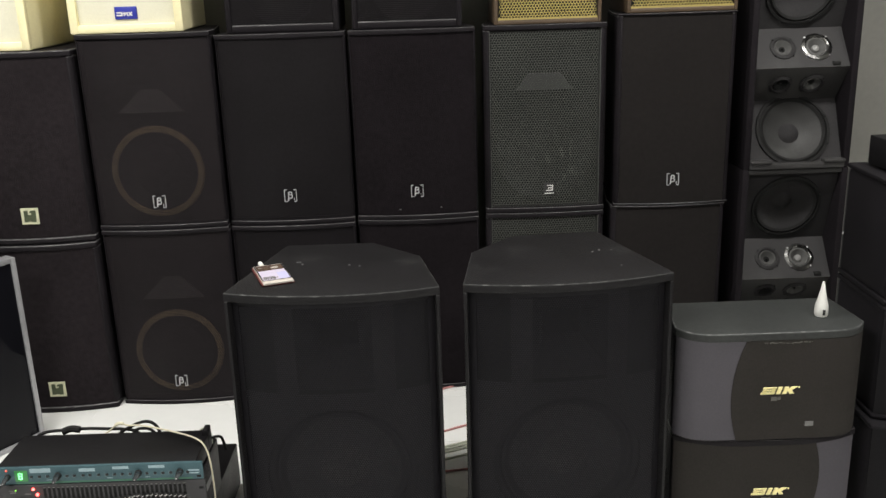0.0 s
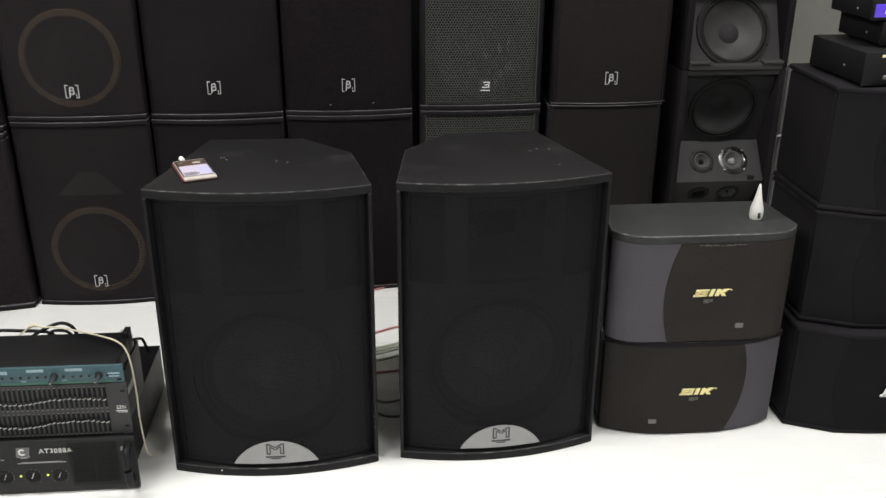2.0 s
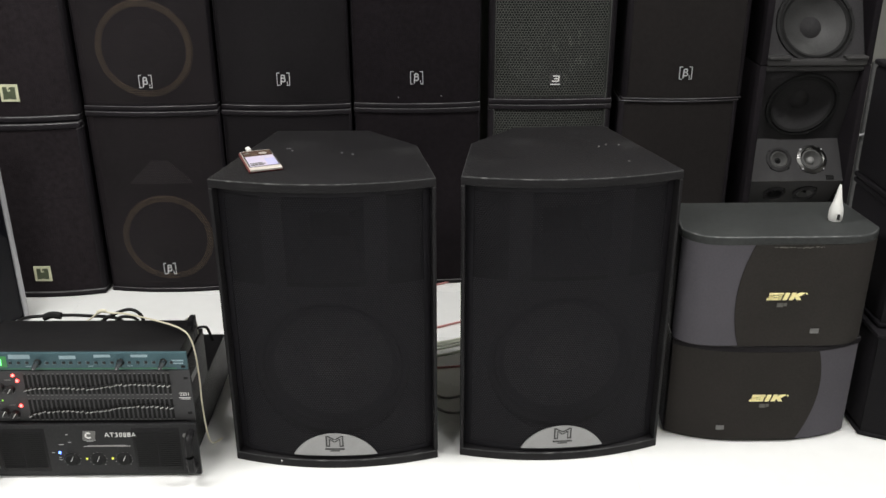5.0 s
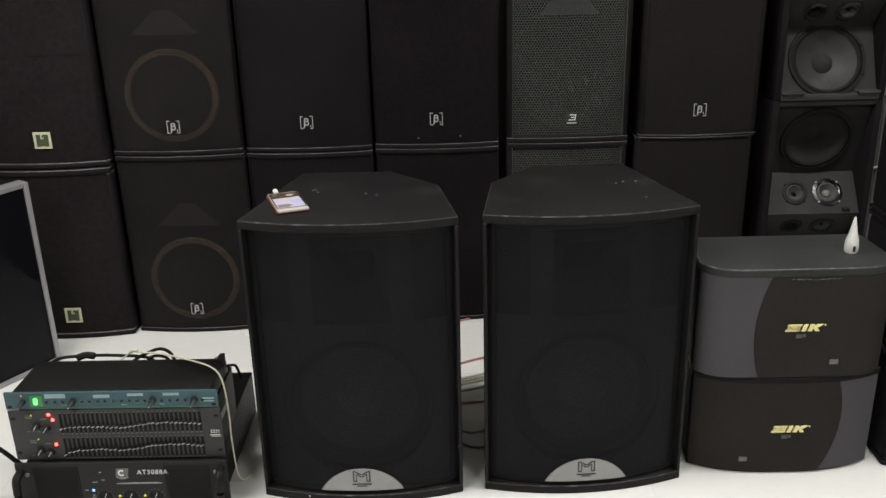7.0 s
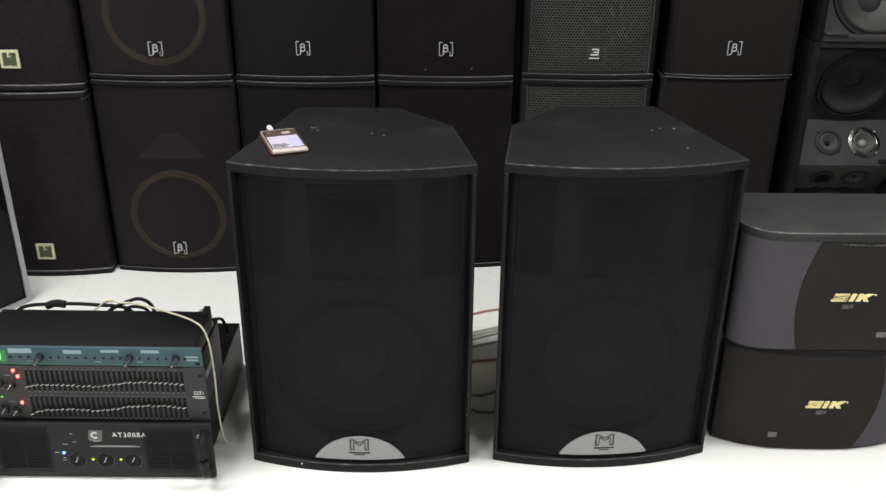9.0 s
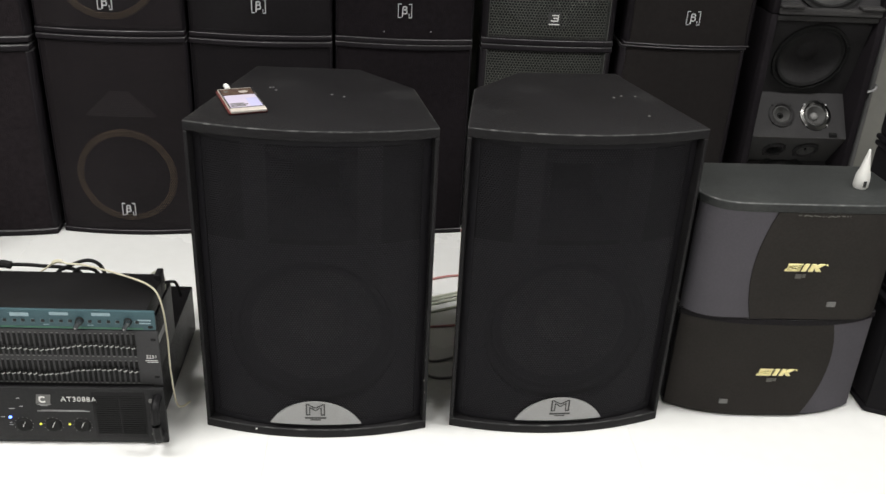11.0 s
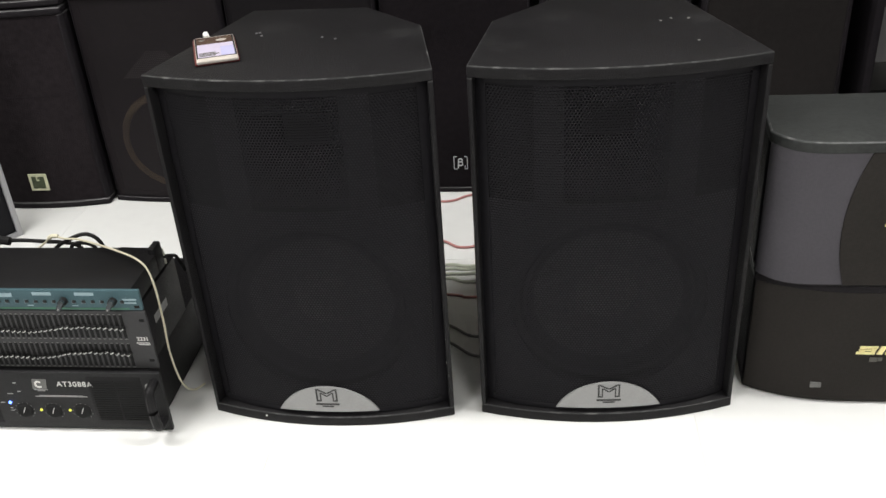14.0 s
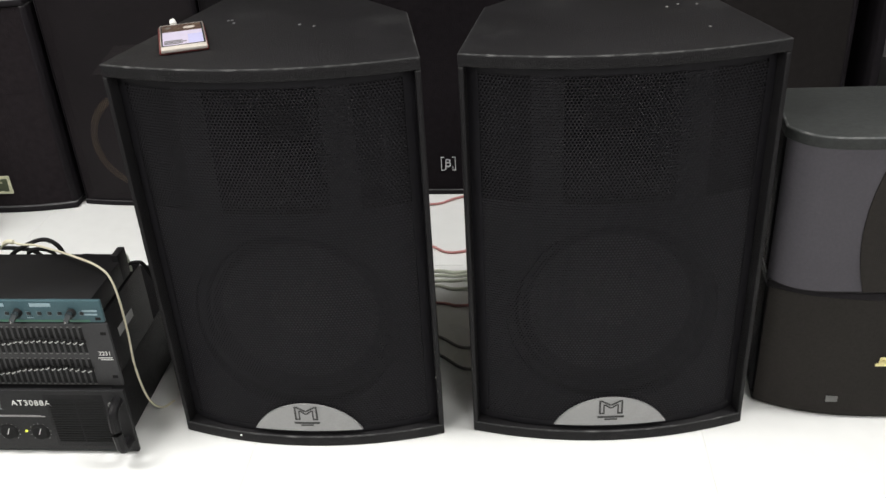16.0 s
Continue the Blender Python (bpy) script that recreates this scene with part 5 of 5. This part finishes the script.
for x, y, w, h, mt in ((0.012, 0.04, 0.02, 0.014, M_PHONE_RIM), (-0.008, 0.034, 0.012, 0.01, M_WOOD), (-0.022, 0.046, 0.01, 0.01, M_FAINT), (0.022, 0.052, 0.014, 0.008, M_WOOD)):
    part("picture_patch", prism([(x + w / 2 * math.cos(k * math.pi / 4), y + h / 2 * math.sin(k * math.pi / 4)) for k in range(8)], 0.0096, 0.0099), mt, scr)
for k in range(3):
    part("text_line", box(-0.029, -0.001 + 0.006 * (k % 2), -0.047 + 0.0075 * k, -0.042 + 0.0075 * k, 0.0094, 0.0097), M_FAINT, scr)
part("blue_block", box(0.008, 0.031, -0.051, 0.0, 0.0094, 0.00965), M_PHONE_BLUE, scr)
part("plug", sweep([(-0.012, PL / 2 + 0.001, 0.006), (-0.012, PL / 2 + 0.012, 0.007), (-0.013, PL / 2 + 0.02, 0.008)], 0.0055, 10, 4), M_BOTTLE, ph, "white plug")

bt = thing("bottle", "small white glue bottle with pointed nozzle on a loudspeaker", "bottle", pose(0.993, 2.125, 0.5555) @ Matrix.Diagonal((1.04, 1.04, 0.97, 1)))
m_up = Matrix.Rotation(radians(-90), 4, "X")
prof = [(0, 0), (0.0135, 0), (0.0155, 0.004), (0.0157, 0.018), (0.0148, 0.029), (0.012, 0.041)]
part("body", lathe([(r, -h) for r, h in prof], 24, None, m_up), M_BOTTLE, bt, "", Matrix())
part("nozzle", lathe([(r, -h) for r, h in [(0.0116, 0.04), (0.0092, 0.052), (0.0058, 0.07), (0.0032, 0.085), (0.002, 0.0905), (0, 0.0915)]], 20, None, m_up), M_BOTTLE, bt)
part("label", box(-0.003, 0.003, -0.0165, -0.0145, 0.007, 0.021), M_INK, bt, "small dark label")

# ---- framed panel on the floor ----
tv = thing("flat_screen", "black glossy flat screen in thin silver frame, on the floor", "screen", pose(-1.214, 2.735, 0, 0, 0, 57))
PWD, PH = 0.95, 0.6
part("panel", box(-PWD + 0.012, -0.012, 0.006, 0.04, 0.012, PH - 0.012, 0.002), M_GLOSS, tv)
for a in ((-PWD, -PWD + 0.016, 0, PH), (-0.016, 0, 0, PH)):
    part("frame", box(a[0], a[1], 0, 0.045, a[2], a[3], 0.003), M_ALU, tv)
for a in ((0, 0.016), (PH - 0.016, PH)):
    part("frame", box(-PWD + 0.015, -0.015, 0, 0.045, a[0], a[1], 0.003), M_ALU, tv)

# ---- cables ----


def cable(name, label, pts, r, mat):
    if pts[0][0] < -0.5:
        pts = [(x + (0.012 if "cream" in name else -0.003), y - 0.016, z) for x, y, z in pts]
    return tagged(new(name, mesh_of(sweep(pts, r), name, mat)), label, "cable")


cable("cream_cable", "thin cream cable draped over the rack units to the floor",
      [(-0.815, 2.15, 0.295), (-0.782, 2.145, 0.32), (-0.766, 2.14, 0.334), (-0.752, 2.14, 0.337), (-0.735, 2.138, 0.333), (-0.7, 2.13, 0.335), (-0.64, 2.1, 0.338), (-0.58, 2.066, 0.34), (-0.545, 2.046, 0.337), (-0.524, 2.033, 0.324), (-0.512, 2.022, 0.288), (-0.506, 2.01, 0.22), (-0.504, 2.0, 0.16), (-0.504, 2.01, 0.09), (-0.508, 2.04, 0.035), (-0.505, 2.07, 0.0045), (-0.49, 2.09, 0.004)], 0.0021, M_CREAM_CABLE)
cable("cream_plug", "small cream plug on a cable behind the rack", [(-0.768, 2.14, 0.333), (-0.759, 2.14, 0.338), (-0.748, 2.14, 0.337)], 0.0044, M_CREAM_CABLE)
cable("black_cable", "black cable looping behind the rack units", [(-1.0, 2.2, 0.26), (-0.94, 2.16, 0.31), (-0.875, 2.16, 0.316), (-0.82, 2.16, 0.317), (-0.776, 2.16, 0.314), (-0.743, 2.16, 0.312), (-0.71, 2.165, 0.3), (-0.69, 2.17, 0.26)], 0.0042, M_RUBBER)
cable("black_cable", "black cable looping behind the rack units", [(-0.765, 2.15, 0.27), (-0.752, 2.15, 0.302), (-0.719, 2.15, 0.323), (-0.683, 2.15, 0.336), (-0.659, 2.15, 0.327), (-0.648, 2.15, 0.302), (-0.642, 2.15, 0.26)], 0.0042, M_RUBBER)
cable("black_cable", "black cable looping behind the rack units", [(-0.725, 2.14, 0.28), (-0.705, 2.135, 0.318), (-0.682, 2.132, 0.326), (-0.66, 2.135, 0.316), (-0.65, 2.14, 0.28)], 0.0038, M_RUBBER)
cable("black_plug", "black plug on a cable behind the rack units", [(-0.89, 2.155, 0.314), (-0.87, 2.155, 0.321), (-0.848, 2.155, 0.318)], 0.009, M_RUBBER)
cable("black_plug", "black plug on a cable behind the rack units", [(-0.625, 2.135, 0.296), (-0.605, 2.132, 0.305), (-0.575, 2.135, 0.302)], 0.009, M_RUBBER)
cable("grey_cable", "small grey cable loop hooked over the rack corner", [(-0.548, 2.14, 0.285), (-0.546, 2.133, 0.308), (-0.533, 2.13, 0.321), (-0.521, 2.13, 0.315), (-0.517, 2.13, 0.3), (-0.517, 2.132, 0.27)], 0.0028, M_GREY_CABLE)
cable("black_cable", "short black cable beside the rack corner", [(-0.53, 2.135, 0.28), (-0.516, 2.13, 0.294), (-0.502, 2.13, 0.297), (-0.493, 2.135, 0.29), (-0.488, 2.15, 0.25)], 0.0035, M_RUBBER)
cable("black_cable", "black cable lying beside the rack on the floor", [(-1.12, 2.0, 0.2), (-1.06, 2.02, 0.14), (-1.02, 2.06, 0.06), (-1.03, 2.2, 0.01)], 0.006, M_RUBBER)
for i, (y0, y1) in enumerate(((2.9, 2.94), (2.68, 2.64))):
    cable("red_cable", "red cable lying on the white floor", [(-0.4, y0 - 0.02, 0.0045), (-0.2, y0 + 0.03, 0.0045), (-0.035, y0, 0.0045), (0.04, y1, 0.0045), (0.2, y1 + 0.05, 0.0045), (0.45, y1 - 0.05, 0.0045)], 0.0032, M_RED_CABLE)
for i, (y0, y1) in enumerate(((2.555, 2.55), (2.535, 2.535), (2.51, 2.515), (2.49, 2.475))):
    cable("grey_cable", "clear grey cable lying on the white floor", [(-0.3, y0 + 0.05, 0.004 + 0.0005 * i), (-0.1, y0 - 0.02, 0.004), (0.004, y0, 0.004), (0.07, y1, 0.004), (0.25, y1 + 0.06, 0.004), (0.45, y1, 0.004)], 0.004, M_GREY_CABLE)
cable("red_cable", "dark red cable lying on the white floor", [(-0.25, 2.45, 0.0045), (0.015, 2.417, 0.0045), (0.079, 2.406, 0.0045), (0.3, 2.44, 0.0045)], 0.0032, M_RED_CABLE)
cable("black_cable", "dark grey cable curving over the white floor between loudspeakers", [(-0.1, 2.36, 0.004), (0.026, 2.289, 0.004), (0.093, 2.247, 0.004), (0.2, 2.3, 0.004)], 0.0032, M_DARK_CABLE)
cable("black_cable", "dark grey cable curving over the white floor between loudspeakers", [(-0.1, 2.32, 0.004), (0.032, 2.224, 0.004), (0.097, 2.175, 0.004), (0.2, 2.2, 0.004)], 0.0032, M_DARK_CABLE)

# ---- ceiling fixtures ----
fix = None
for lx, ly in LAMPS:
    if fix is None:
        fix = thing("ceiling_light", "white rectangular ceiling light with lit diffuser", "ceiling light", pose(lx, ly, CEIL), "ceiling lights")
        part("housing", box(-0.6, 0.6, -0.16, 0.16, -0.06, 0, 0.005), M_CEIL, fix)
        part("diffuser", box(-0.58, 0.58, -0.14, 0.14, -0.075, -0.058, 0.004), M_LIGHT, fix)
    else:
        copy_thing(fix, pose(lx, ly, CEIL))

# ---- floor tiles ----
TS, GX, GY = 0.812, -0.287, 1.775
tile = mesh_of(box(0.0006, TS - 0.0006, 0.0006, TS - 0.0006, -0.004, 0, 0.0004, 1), "tile", M_FLOOR)
for i in range(-4, 5):
    for j in range(-7, 4):
        x, y = GX + i * TS, GY + j * TS
        if x > X1 or y > Y1 or x + TS < X0 or y + TS < Y0:
            continue
        ob = new("tile", tile)
        ob.parent = floor
        ob.matrix_basis = pose(x, y, 0)
